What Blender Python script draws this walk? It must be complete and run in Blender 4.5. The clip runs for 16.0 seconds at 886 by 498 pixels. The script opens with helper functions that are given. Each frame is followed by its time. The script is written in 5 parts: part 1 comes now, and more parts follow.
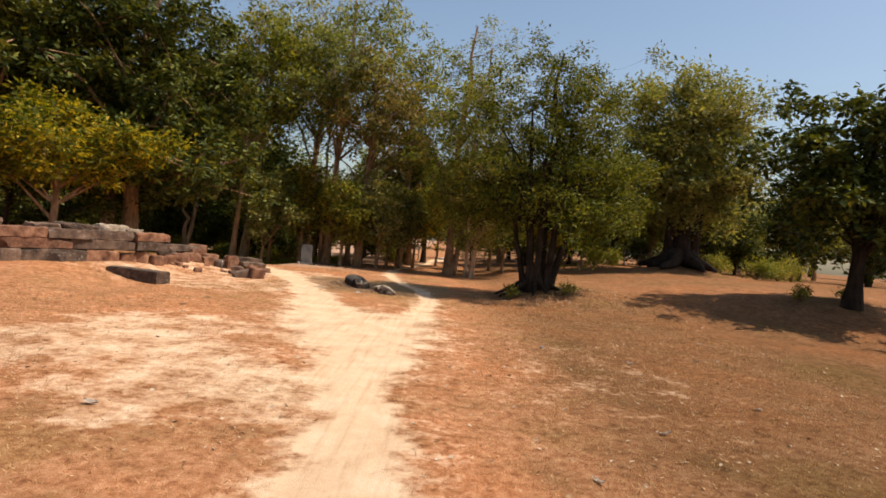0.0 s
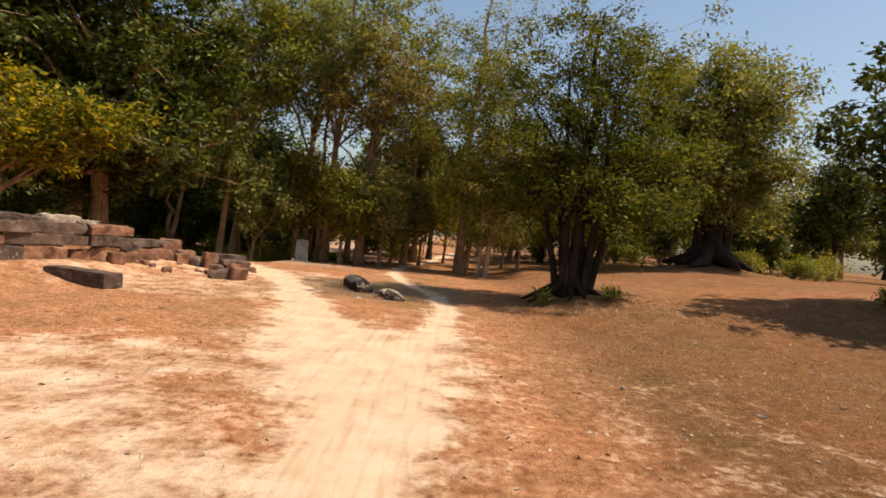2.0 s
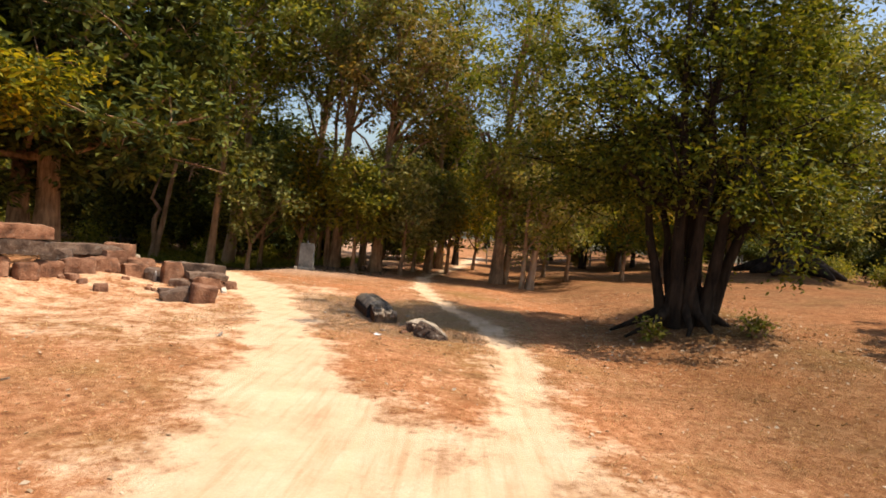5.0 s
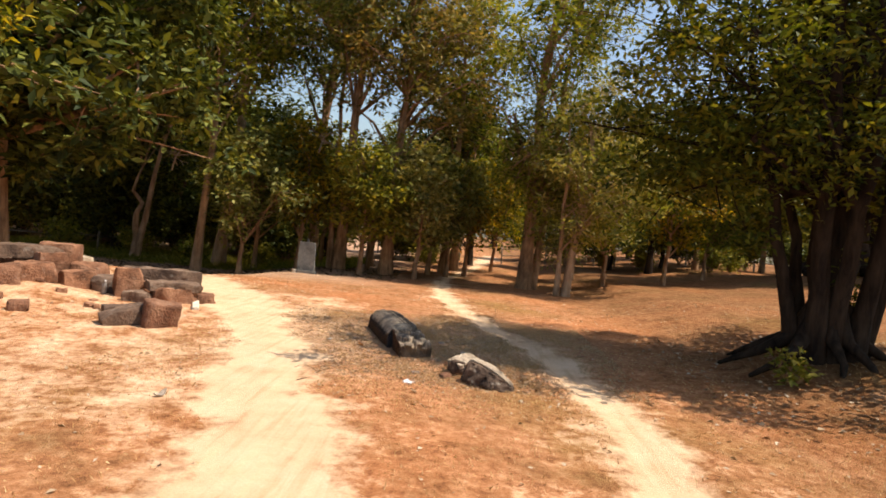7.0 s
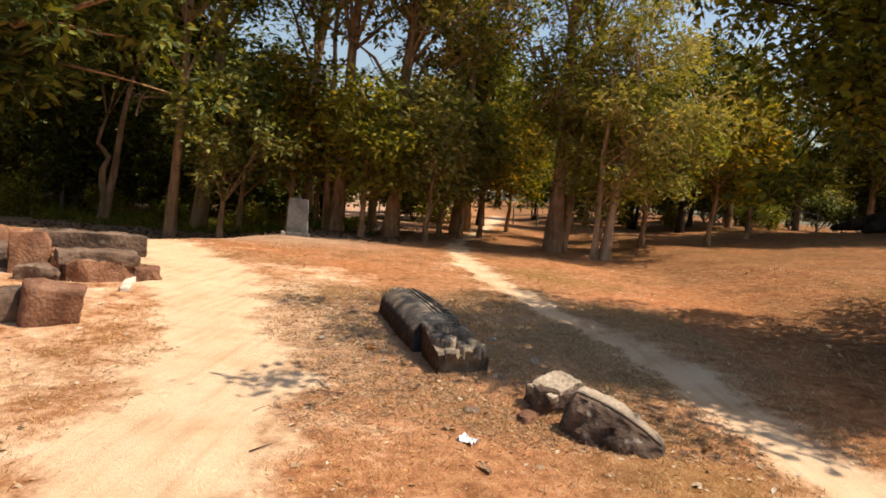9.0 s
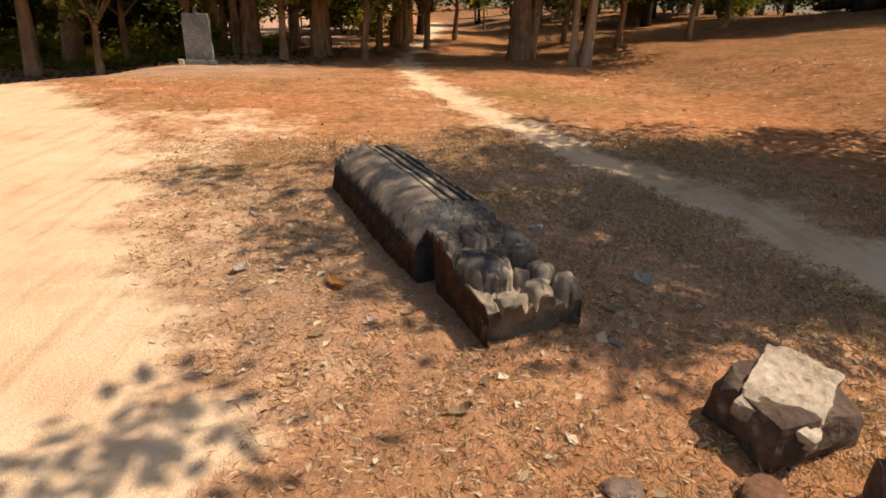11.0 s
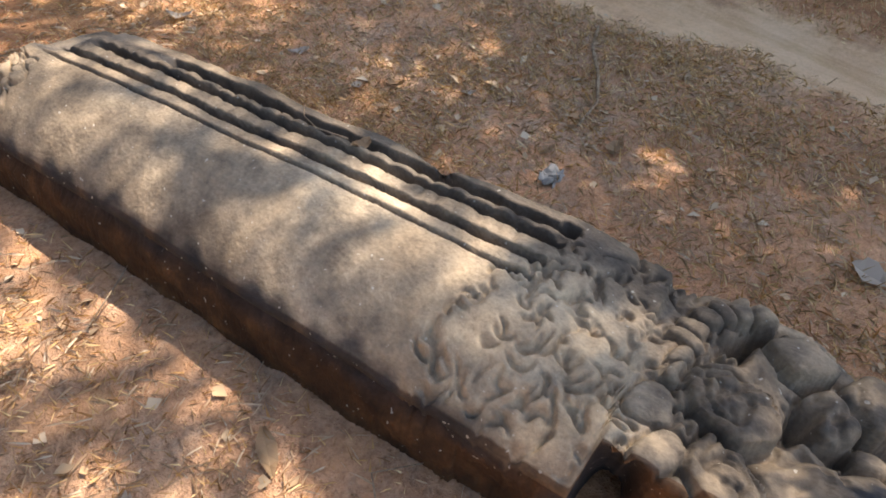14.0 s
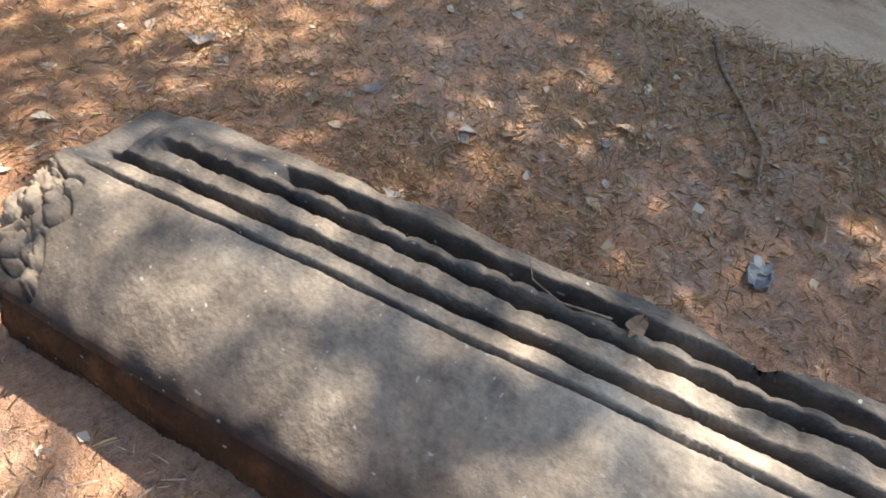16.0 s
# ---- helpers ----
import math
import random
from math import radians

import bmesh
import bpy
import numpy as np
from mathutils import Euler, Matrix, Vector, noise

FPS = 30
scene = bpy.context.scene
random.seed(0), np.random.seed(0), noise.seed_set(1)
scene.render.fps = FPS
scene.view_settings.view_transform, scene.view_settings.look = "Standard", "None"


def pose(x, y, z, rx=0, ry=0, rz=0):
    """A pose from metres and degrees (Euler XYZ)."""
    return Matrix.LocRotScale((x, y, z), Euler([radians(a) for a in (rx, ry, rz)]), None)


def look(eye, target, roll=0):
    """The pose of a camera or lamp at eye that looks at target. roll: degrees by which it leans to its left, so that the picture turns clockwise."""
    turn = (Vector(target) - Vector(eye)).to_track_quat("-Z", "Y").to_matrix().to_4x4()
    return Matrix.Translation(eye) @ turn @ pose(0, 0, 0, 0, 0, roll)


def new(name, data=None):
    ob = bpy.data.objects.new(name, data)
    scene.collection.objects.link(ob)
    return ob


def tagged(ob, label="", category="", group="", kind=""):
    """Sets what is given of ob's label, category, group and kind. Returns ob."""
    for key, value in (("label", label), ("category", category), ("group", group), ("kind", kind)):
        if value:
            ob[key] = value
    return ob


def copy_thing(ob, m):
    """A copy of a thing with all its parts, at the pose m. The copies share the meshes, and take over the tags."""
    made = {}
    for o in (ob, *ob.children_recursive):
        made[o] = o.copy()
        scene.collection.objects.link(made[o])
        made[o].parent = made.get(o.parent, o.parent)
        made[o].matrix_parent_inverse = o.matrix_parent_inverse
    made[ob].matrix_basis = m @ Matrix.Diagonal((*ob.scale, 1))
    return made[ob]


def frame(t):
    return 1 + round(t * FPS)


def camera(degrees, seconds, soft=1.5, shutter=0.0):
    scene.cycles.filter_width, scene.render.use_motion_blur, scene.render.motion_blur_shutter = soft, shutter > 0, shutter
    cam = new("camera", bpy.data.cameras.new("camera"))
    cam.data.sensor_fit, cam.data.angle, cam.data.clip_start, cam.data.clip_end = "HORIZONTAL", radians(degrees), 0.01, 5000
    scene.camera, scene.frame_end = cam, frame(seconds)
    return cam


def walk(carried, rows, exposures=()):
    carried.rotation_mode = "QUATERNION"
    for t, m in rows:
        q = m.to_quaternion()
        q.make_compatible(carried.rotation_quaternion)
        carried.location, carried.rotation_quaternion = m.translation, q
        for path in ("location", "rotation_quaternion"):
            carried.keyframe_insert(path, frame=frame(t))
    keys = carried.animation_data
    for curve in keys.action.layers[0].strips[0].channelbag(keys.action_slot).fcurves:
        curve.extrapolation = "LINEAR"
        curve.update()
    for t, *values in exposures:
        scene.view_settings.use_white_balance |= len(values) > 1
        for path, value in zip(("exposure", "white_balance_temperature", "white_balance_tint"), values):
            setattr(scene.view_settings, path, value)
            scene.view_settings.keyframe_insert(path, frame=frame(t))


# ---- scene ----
cam = camera(73.30, 16.0, soft=1.75)
walk(cam, [
    (0, pose(0.000, 0.000, 1.684, 89.16, -5.03, 0.05)),
    (0.5, pose(-0.080, 0.736, 1.656, 89.02, -5.05, -0.27)),
    (1, pose(-0.160, 1.531, 1.642, 88.91, -5.20, -0.58)),
    (1.5, pose(-0.329, 2.276, 1.626, 88.76, -5.11, -0.27)),
    (2, pose(-0.441, 3.065, 1.616, 88.72, -5.17, 0.13)),
    (2.5, pose(-0.599, 3.843, 1.597, 88.79, -5.17, 0.32)),
    (3, pose(-0.671, 4.627, 1.566, 88.86, -5.10, 0.48)),
    (3.5, pose(-0.800, 5.439, 1.568, 88.79, -4.93, 0.87)),
    (4, pose(-0.933, 6.278, 1.584, 88.75, -4.95, 1.28)),
    (6.5, pose(-1.634, 10.173, 1.549, 88.81, -5.36, 1.97)),
    (7, pose(-1.869, 10.877, 1.528, 88.52, -5.30, 1.93)),
    (7.5, pose(-2.030, 11.605, 1.466, 88.11, -5.22, 2.07)),
    (8, pose(-2.214, 12.368, 1.413, 87.37, -4.92, 2.02)),
    (8.5, pose(-2.328, 13.052, 1.354, 86.24, -4.77, 2.12)),
    (9, pose(-2.417, 13.761, 1.288, 84.82, -4.68, 1.82)),
    (9.5, pose(-2.559, 14.421, 1.261, 81.47, -3.99, 1.02)),
    (10, pose(-2.640, 15.051, 1.213, 77.25, -2.76, -0.53)),
    (12.5, pose(-3.056, 17.499, 0.995, 54.11, -1.18, -19.95)),
    (13, pose(-3.093, 17.840, 0.958, 50.38, -2.04, -28.65)),
    (13.5, pose(-3.116, 18.120, 0.947, 47.48, -2.34, -36.19)),
    (14, pose(-3.097, 18.363, 0.950, 46.42, -2.51, -38.79)),
    (14.5, pose(-3.104, 18.537, 0.943, 45.30, -2.81, -41.10)),
    (15, pose(-3.109, 18.757, 0.946, 44.11, -2.81, -42.74)),
    (15.5, pose(-3.087, 18.929, 0.911, 42.97, -3.19, -43.63)),
    (16, pose(-3.103, 19.090, 0.922, 42.10, -3.65, -44.03)),
], exposures=[(0.0, 0.22, 6550, 13), (2.5, 0.26, 6600, 13), (6.5, 0.58, 6650, 12), (10.0, 0.38, 6900, 13), (12.5, 0.34, 7050, 14), (13.0, 0.74, 7050, 14), (13.5, 1.34, 6750, 12), (14.5, 1.62, 6650, 12), (15.5, 1.54, 6100, 9), (16.0, 1.52, 5800, 8)])

# ---- world and sun ----
SUN_EL, SUN_AZ = 60.3, -2.0          # degrees; azimuth counted from +x towards +y
to_sun = Vector((math.cos(radians(SUN_EL)) * math.cos(radians(SUN_AZ)), math.cos(radians(SUN_EL)) * math.sin(radians(SUN_AZ)), math.sin(radians(SUN_EL))))
world = bpy.data.worlds.new("sky")
scene.world = world
world.use_nodes = True
wn = world.node_tree.nodes
sky = wn.new("ShaderNodeTexSky")
sky.sky_type = "NISHITA"
sky.sun_disc = False
sky.sun_elevation = radians(SUN_EL)
sky.sun_rotation = radians(90 - SUN_AZ)
sky.air_density, sky.dust_density, sky.ozone_density = 1.4, 1.7, 1.8
wn["Background"].inputs["Strength"].default_value = 0.110
world.node_tree.links.new(sky.outputs[0], wn["Background"].inputs["Color"])
sun_data = bpy.data.lights.new("sun", "SUN")
sun_data.energy, sun_data.angle, sun_data.color = 5.0, radians(0.53), (1.0, 0.905, 0.77)
sun = new("sun", sun_data)
sun.matrix_world = look(to_sun * 60, (0, 0, 0))


# ---- materials ----
def material(name):
    m = bpy.data.materials.new(name)
    m.use_nodes = True
    return m, m.node_tree.nodes, m.node_tree.links, m.node_tree.nodes["Principled BSDF"]


def tex(nodes, links, scale, detail=5.0, rough=0.6, kind="noise", vary=True, stretch=None):
    """A noise or cell texture in metres, shifted from object to object."""
    coord = nodes.new("ShaderNodeTexCoord")
    src = coord.outputs["Object"]
    if vary:
        info = nodes.new("ShaderNodeObjectInfo")
        mul = nodes.new("ShaderNodeMath")
        mul.operation = "MULTIPLY"
        mul.inputs[1].default_value = 37.0
        links.new(info.outputs["Random"], mul.inputs[0])
        add = nodes.new("ShaderNodeVectorMath")
        add.operation = "ADD"
        links.new(src, add.inputs[0])
        links.new(mul.outputs[0], add.inputs[1])
        src = add.outputs[0]
    if stretch:
        mp = nodes.new("ShaderNodeMapping")
        mp.inputs["Scale"].default_value = stretch
        links.new(src, mp.inputs["Vector"])
        src = mp.outputs[0]
    if kind == "noise":
        t = nodes.new("ShaderNodeTexNoise")
        t.inputs["Detail"].default_value = detail
        t.inputs["Roughness"].default_value = rough
    else:
        t = nodes.new("ShaderNodeTexVoronoi")
    t.inputs["Scale"].default_value = scale
    links.new(src, t.inputs["Vector"])
    return t.outputs[0]


def ramp(nodes, links, value, stops):
    r = nodes.new("ShaderNodeValToRGB")
    e = r.color_ramp.elements
    while len(e) < len(stops):
        e.new(0.5)
    for el, (p, c) in zip(e, stops):
        el.position = p
        el.color = (*c, 1) if len(c) == 3 else c
    links.new(value, r.inputs[0])
    return r.outputs[0]


def mixc(nodes, links, fac, a, b, mode="MIX"):
    m = nodes.new("ShaderNodeMix")
    m.data_type, m.blend_type = "RGBA", mode
    for sock, v in ((m.inputs[0], fac), (m.inputs[6], a), (m.inputs[7], b)):
        if hasattr(v, "links"):
            links.new(v, sock)
        elif isinstance(v, (int, float)):
            sock.default_value = v
        else:
            sock.default_value = (*v, 1)
    return m.outputs[2]


def math_node(nodes, links, op, a, b=0.0):
    m = nodes.new("ShaderNodeMath")
    m.operation = op
    for sock, v in ((m.inputs[0], a), (m.inputs[1], b)):
        if hasattr(v, "links"):
            links.new(v, sock)
        else:
            sock.default_value = v
    return m.outputs[0]


def bump(nodes, links, bsdf, parts, dist=0.02):
    """Fine relief from several textures: (value, strength)."""
    normal = None
    for value, strength in parts:
        b = nodes.new("ShaderNodeBump")
        b.inputs["Strength"].default_value = strength
        b.inputs["Distance"].default_value = dist
        links.new(value, b.inputs["Height"])
        if normal is not None:
            links.new(normal, b.inputs["Normal"])
        normal = b.outputs[0]
    links.new(normal, bsdf.inputs["Normal"])


def stone_material(name, dark, mid, pale, scale=4.0, pits=0.5, lichen=0.25, rough=0.92):
    m, n, l, b = material(name)
    big = tex(n, l, scale, 6, 0.62)
    fine = tex(n, l, scale * 11, 4, 0.7)
    spots = tex(n, l, scale * 3.3, 3, 0.5)
    col = ramp(n, l, big, [(0.30, dark), (0.52, mid), (0.74, pale)])
    grain = ramp(n, l, fine, [(0.25, (0.45, 0.45, 0.45)), (0.7, (1.15, 1.15, 1.15))])
    col = mixc(n, l, 0.75, col, grain, "MULTIPLY")
    mask = ramp(n, l, spots, [(0.60, (0, 0, 0)), (0.70, (lichen, lichen, lichen))])
    col = mixc(n, l, mask, col, (0.42, 0.41, 0.36))
    info = n.new("ShaderNodeObjectInfo")
    tint = ramp(n, l, info.outputs["Random"], [(0.0, (0.8, 0.78, 0.78)), (1.0, (1.12, 1.08, 1.02))])
    col = mixc(n, l, 1.0, col, tint, "MULTIPLY")
    l.new(col, b.inputs["Base Color"])
    b.inputs["Roughness"].default_value = rough
    b.inputs["Specular IOR Level"].default_value = 0.2
    holes = tex(n, l, scale * 7, kind="cells")
    bump(n, l, b, [(big, 0.5), (holes, pits), (fine, 0.5)], 0.02)
    return m


laterite = stone_material("laterite", (0.080, 0.038, 0.022), (0.26, 0.128, 0.074), (0.46, 0.27, 0.17), 4.0, 0.4, 0.10)
sandstone = stone_material("weathered_sandstone", (0.055, 0.036, 0.027), (0.165, 0.108, 0.076), (0.29, 0.205, 0.148), 3.0, 0.35, 0.22)
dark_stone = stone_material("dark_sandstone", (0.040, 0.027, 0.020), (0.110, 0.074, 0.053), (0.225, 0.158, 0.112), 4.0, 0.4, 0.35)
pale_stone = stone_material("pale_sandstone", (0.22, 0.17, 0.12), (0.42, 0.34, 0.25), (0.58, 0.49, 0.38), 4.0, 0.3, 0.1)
concrete = stone_material("grey_concrete", (0.09, 0.09, 0.088), (0.18, 0.185, 0.18), (0.28, 0.285, 0.275), 3.0, 0.2, 0.25)
whitewash = stone_material("worn_whitewash", (0.40, 0.33, 0.24), (0.62, 0.55, 0.44), (0.75, 0.70, 0.60), 5.0, 0.2, 0.0)


def carved_material():
    """Grey carved sandstone on top; sawn sides raw red-brown, darkened for their shade."""
    m, n, l, b = material("carved_sandstone")
    big = tex(n, l, 3.0, 6, 0.6, vary=False)
    mid = tex(n, l, 14.0, 5, 0.65, vary=False)
    fine = tex(n, l, 120.0, 3, 0.7, vary=False)
    top = ramp(n, l, big, [(0.28, (0.135, 0.101, 0.072)), (0.5, (0.275, 0.213, 0.152)), (0.72, (0.42, 0.338, 0.245))])
    stain = ramp(n, l, mid, [(0.30, (0.40, 0.40, 0.42)), (0.60, (1.07, 1.05, 1.0))])
    top = mixc(n, l, 0.8, top, stain, "MULTIPLY")
    blot = tex(n, l, 5.5, 5, 0.7, vary=False)
    top = mixc(n, l, 0.75, top, ramp(n, l, blot, [(0.36, (0.58, 0.58, 0.60)), (0.50, (1.04, 1.04, 1.04)), (0.66, (1.36, 1.30, 1.20))]), "MULTIPLY")
    # side brown set below the stone's own tone to carry its shade
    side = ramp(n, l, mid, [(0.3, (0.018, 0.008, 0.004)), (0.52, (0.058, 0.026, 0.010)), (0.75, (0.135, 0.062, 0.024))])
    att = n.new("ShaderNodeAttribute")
    att.attribute_name = "raw_shaded"
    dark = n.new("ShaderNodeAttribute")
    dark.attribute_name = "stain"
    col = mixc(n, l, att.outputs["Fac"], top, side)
    # near-black of lichen and soot, also used to paint shade in recesses
    soot_shade = ramp(n, l, mid, [(0.3, (0.009, 0.010, 0.012)), (0.7, (0.032, 0.034, 0.040))])
    col = mixc(n, l, dark.outputs["Fac"], col, soot_shade)
    speck = ramp(n, l, fine, [(0.3, (0.72, 0.72, 0.72)), (0.7, (1.1, 1.1, 1.1))])
    col = mixc(n, l, 0.8, col, speck, "MULTIPLY")
    white = tex(n, l, 95.0, 1, 0.3, vary=False)
    dots = ramp(n, l, white, [(0.755, (0, 0, 0)), (0.78, (0.45, 0.45, 0.45))])
    col = mixc(n, l, dots, col, (0.55, 0.52, 0.45))
    l.new(col, b.inputs["Base Color"])
    b.inputs["Roughness"].default_value = 0.85
    b.inputs["Specular IOR Level"].default_value = 0.25
    bump(n, l, b, [(mid, 0.25), (fine, 0.35)], 0.006)
    return m


def ground_material():
    """Dry grass over sandy soil; the mesh says where feet and carts have worn it bare."""
    m, n, l, b = material("dry_grass_and_sand")
    wide = tex(n, l, 0.35, 4, 0.55, vary=False)
    patch = tex(n, l, 1.7, 6, 0.68, vary=False)
    tuft = tex(n, l, 9.0, 6, 0.72, vary=False)
    fine = tex(n, l, 60.0, 4, 0.75, vary=False)
    crumbs = tex(n, l, 240.0, 2, 0.6, vary=False)
    grass = ramp(n, l, tuft, [(0.28, (0.16, 0.064, 0.028)), (0.46, (0.385, 0.170, 0.075)), (0.62, (0.515, 0.265, 0.130)), (0.8, (0.61, 0.395, 0.23))])
    tint = ramp(n, l, wide, [(0.30, (0.74, 0.84, 0.66)), (0.45, (1, 1, 1)), (0.68, (1.15, 1.0, 0.90))])
    grass = mixc(n, l, 0.9, grass, tint, "MULTIPLY")
    mottle = ramp(n, l, patch, [(0.34, (0.66, 0.70, 0.66)), (0.48, (0.98, 0.98, 0.98)), (0.60, (1.12, 1.14, 1.18)), (0.72, (1.42, 1.5, 1.62))])
    grass = mixc(n, l, 0.85, grass, mottle, "MULTIPLY")
    streak = tex(n, l, 5.0, 4, 0.6, vary=False, stretch=(2.2, 0.16, 1.0))
    sand = ramp(n, l, patch, [(0.25, (0.58, 0.36, 0.212)), (0.5, (0.70, 0.485, 0.305)), (0.75, (0.79, 0.585, 0.40))])
    rut = ramp(n, l, streak, [(0.30, (0.80, 0.74, 0.66)), (0.50, (1, 1, 1)), (0.70, (1.05, 1.04, 1.0))])
    sand = mixc(n, l, 0.8, sand, rut, "MULTIPLY")
    speck = ramp(n, l, fine, [(0.25, (0.62, 0.60, 0.58)), (0.6, (1.08, 1.08, 1.08))])
    grass = mixc(n, l, 0.85, grass, speck, "MULTIPLY")
    lush = n.new("ShaderNodeAttribute")
    lush.attribute_name = "lush"
    grass = mixc(n, l, lush.outputs["Fac"], grass, mixc(n, l, 1.0, grass, (0.41, 0.435, 0.40), "MULTIPLY"))
    soil = ramp(n, l, patch, [(0.3, (0.34, 0.240, 0.170)), (0.7, (0.53, 0.40, 0.29))])
    dirt = n.new("ShaderNodeAttribute")
    dirt.attribute_name = "dirt"
    crumb = ramp(n, l, fine, [(0.30, (0.40, 0.38, 0.36)), (0.50, (0.95, 0.95, 0.95)), (0.66, (1.35, 1.33, 1.28))])
    soil = mixc(n, l, 0.9, soil, crumb, "MULTIPLY")
    earth = math_node(n, l, "MULTIPLY", dirt.outputs["Fac"], ramp(n, l, tuft, [(0.35, (1, 1, 1)), (0.62, (0.35, 0.35, 0.35))]))
    grass = mixc(n, l, earth, grass, soil)
    soft = ramp(n, l, fine, [(0.25, (0.86, 0.85, 0.84)), (0.6, (1.03, 1.03, 1.03))])
    sand = mixc(n, l, 0.9, sand, soft, "MULTIPLY")
    att = n.new("ShaderNodeAttribute")
    att.attribute_name = "bare"
    noise_sum = math_node(n, l, "ADD", math_node(n, l, "MULTIPLY", patch, 1.0), math_node(n, l, "MULTIPLY", tuft, 0.6))
    mask = math_node(n, l, "ADD", att.outputs["Fac"], math_node(n, l, "SUBTRACT", noise_sum, 0.80))
    mask = ramp(n, l, mask, [(0.38, (0, 0, 0)), (0.68, (1, 1, 1))])
    col = mixc(n, l, mask, grass, sand)
    l.new(col, b.inputs["Base Color"])
    b.inputs["Roughness"].default_value = 1.0
    b.inputs["Specular IOR Level"].default_value = 0.05
    keep = ramp(n, l, mask, [(0.0, (1, 1, 1)), (1.0, (0.25, 0.25, 0.25))])
    h = math_node(n, l, "MULTIPLY", tuft, keep)
    bump(n, l, b, [(h, 0.6), (fine, 0.5), (crumbs, 0.25)], 0.03)
    return m


def leaf_material(name, cols, trans=0.33, gloss=0.15, tone=0.9):
    m, n, l, b = material(name)
    geo = n.new("ShaderNodeNewGeometry")
    info = n.new("ShaderNodeObjectInfo")
    step = 1.0 / (len(cols) - 1)
    col = ramp(n, l, geo.outputs["Random Per Island"], [(i * step, c) for i, c in enumerate(cols)])
    big = tex(n, l, 0.55, 3, 0.5)
    shade = ramp(n, l, big, [(0.3, (0.65, 0.75, 0.7)), (0.7, (1.25, 1.15, 1.0))])
    col = mixc(n, l, tone, col, shade, "MULTIPLY")
    tint = ramp(n, l, info.outputs["Random"], [(0.0, (0.85, 0.95, 0.85)), (1.0, (1.15, 1.02, 0.9))])
    col = mixc(n, l, min(0.8, tone), col, tint, "MULTIPLY")
    l.new(col, b.inputs["Base Color"])
    b.inputs["Roughness"].default_value = 0.6
    b.inputs["Specular IOR Level"].default_value = gloss
    tr = n.new("ShaderNodeBsdfTranslucent")
    warm = mixc(n, l, 1.0, col, (1.5, 1.35, 0.5), "MULTIPLY")
    l.new(warm, tr.inputs["Color"])
    mx = n.new("ShaderNodeMixShader")
    mx.inputs[0].default_value = trans
    l.new(b.outputs[0], mx.inputs[1])
    l.new(tr.outputs[0], mx.inputs[2])
    l.new(mx.outputs[0], n["Material Output"].inputs["Surface"])
    return m


def bark_material(name, dark, pale, scale=6.0):
    m, n, l, b = material(name)
    groove = tex(n, l, scale, 6, 0.65, stretch=(1.6, 1.6, 0.3))
    blot = tex(n, l, 1.6, 4, 0.6)
    col = ramp(n, l, groove, [(0.32, dark), (0.68, pale)])
    bl = ramp(n, l, blot, [(0.35, (0.6, 0.58, 0.55)), (0.65, (1.15, 1.12, 1.05))])
    col = mixc(n, l, 0.85, col, bl, "MULTIPLY")
    l.new(col, b.inputs["Base Color"])
    b.inputs["Roughness"].default_value = 0.95
    b.inputs["Specular IOR Level"].default_value = 0.1
    bump(n, l, b, [(groove, 0.9)], 0.03)
    return m


def plain_material(name, a, c, rough=0.6, scale=20.0, metal=0.0):
    m, n, l, b = material(name)
    t = tex(n, l, scale, 4, 0.6)
    l.new(ramp(n, l, t, [(0.3, a), (0.7, c)]), b.inputs["Base Color"])
    b.inputs["Roughness"].default_value = rough
    b.inputs["Metallic"].default_value = metal
    bump(n, l, b, [(t, 0.2)], 0.004)
    return m


carved = carved_material()
ground_mat = ground_material()
GREEN_OLIVE = [(0.036, 0.050, 0.011), (0.125, 0.150, 0.028), (0.190, 0.210, 0.040), (0.260, 0.260, 0.050), (0.340, 0.300, 0.060)]
GREEN_DEEP = [(0.018, 0.027, 0.008), (0.050, 0.064, 0.015), (0.105, 0.120, 0.026), (0.20, 0.200, 0.042)]
GREEN_GREY = [(0.080, 0.092, 0.036), (0.170, 0.185, 0.066), (0.260, 0.262, 0.098), (0.360, 0.325, 0.135)]
GREEN_GOLD = [(0.040, 0.050, 0.010), (0.12, 0.13, 0.016), (0.27, 0.23, 0.02), (0.50, 0.34, 0.03)]
RUSTY = [(0.060, 0.065, 0.020), (0.150, 0.150, 0.045), (0.230, 0.205, 0.070), (0.330, 0.245, 0.095)]
leaf_olive = leaf_material("olive_leaves", GREEN_OLIVE, 0.42)
leaf_big = leaf_material("shade_tree_leaves", [(0.020, 0.032, 0.006), (0.058, 0.080, 0.012), (0.105, 0.130, 0.018), (0.155, 0.170, 0.024), (0.235, 0.220, 0.034)], 0.34)
leaf_deep = leaf_material("deep_green_leaves", GREEN_DEEP, 0.18)
leaf_grey = leaf_material("grey_green_leaves", GREEN_GREY, 0.42)
leaf_gold = leaf_material("yellowing_leaves", GREEN_GOLD, 0.45)
leaf_rust = leaf_material("browning_leaves", RUSTY)
weed_mat = leaf_material("green_weeds", [(0.08, 0.10, 0.018), (0.21, 0.21, 0.035), (0.36, 0.30, 0.075)], 0.4)
straw_mat = leaf_material("straw", [(0.20, 0.095, 0.036), (0.45, 0.25, 0.105), (0.62, 0.40, 0.19), (0.76, 0.57, 0.33)], 0.12, 0.1, 0.2)
dull_straw = leaf_material("dull_straw", [(0.20, 0.130, 0.074), (0.42, 0.300, 0.180), (0.66, 0.51, 0.33)], 0.15, 0.1, 0.2)
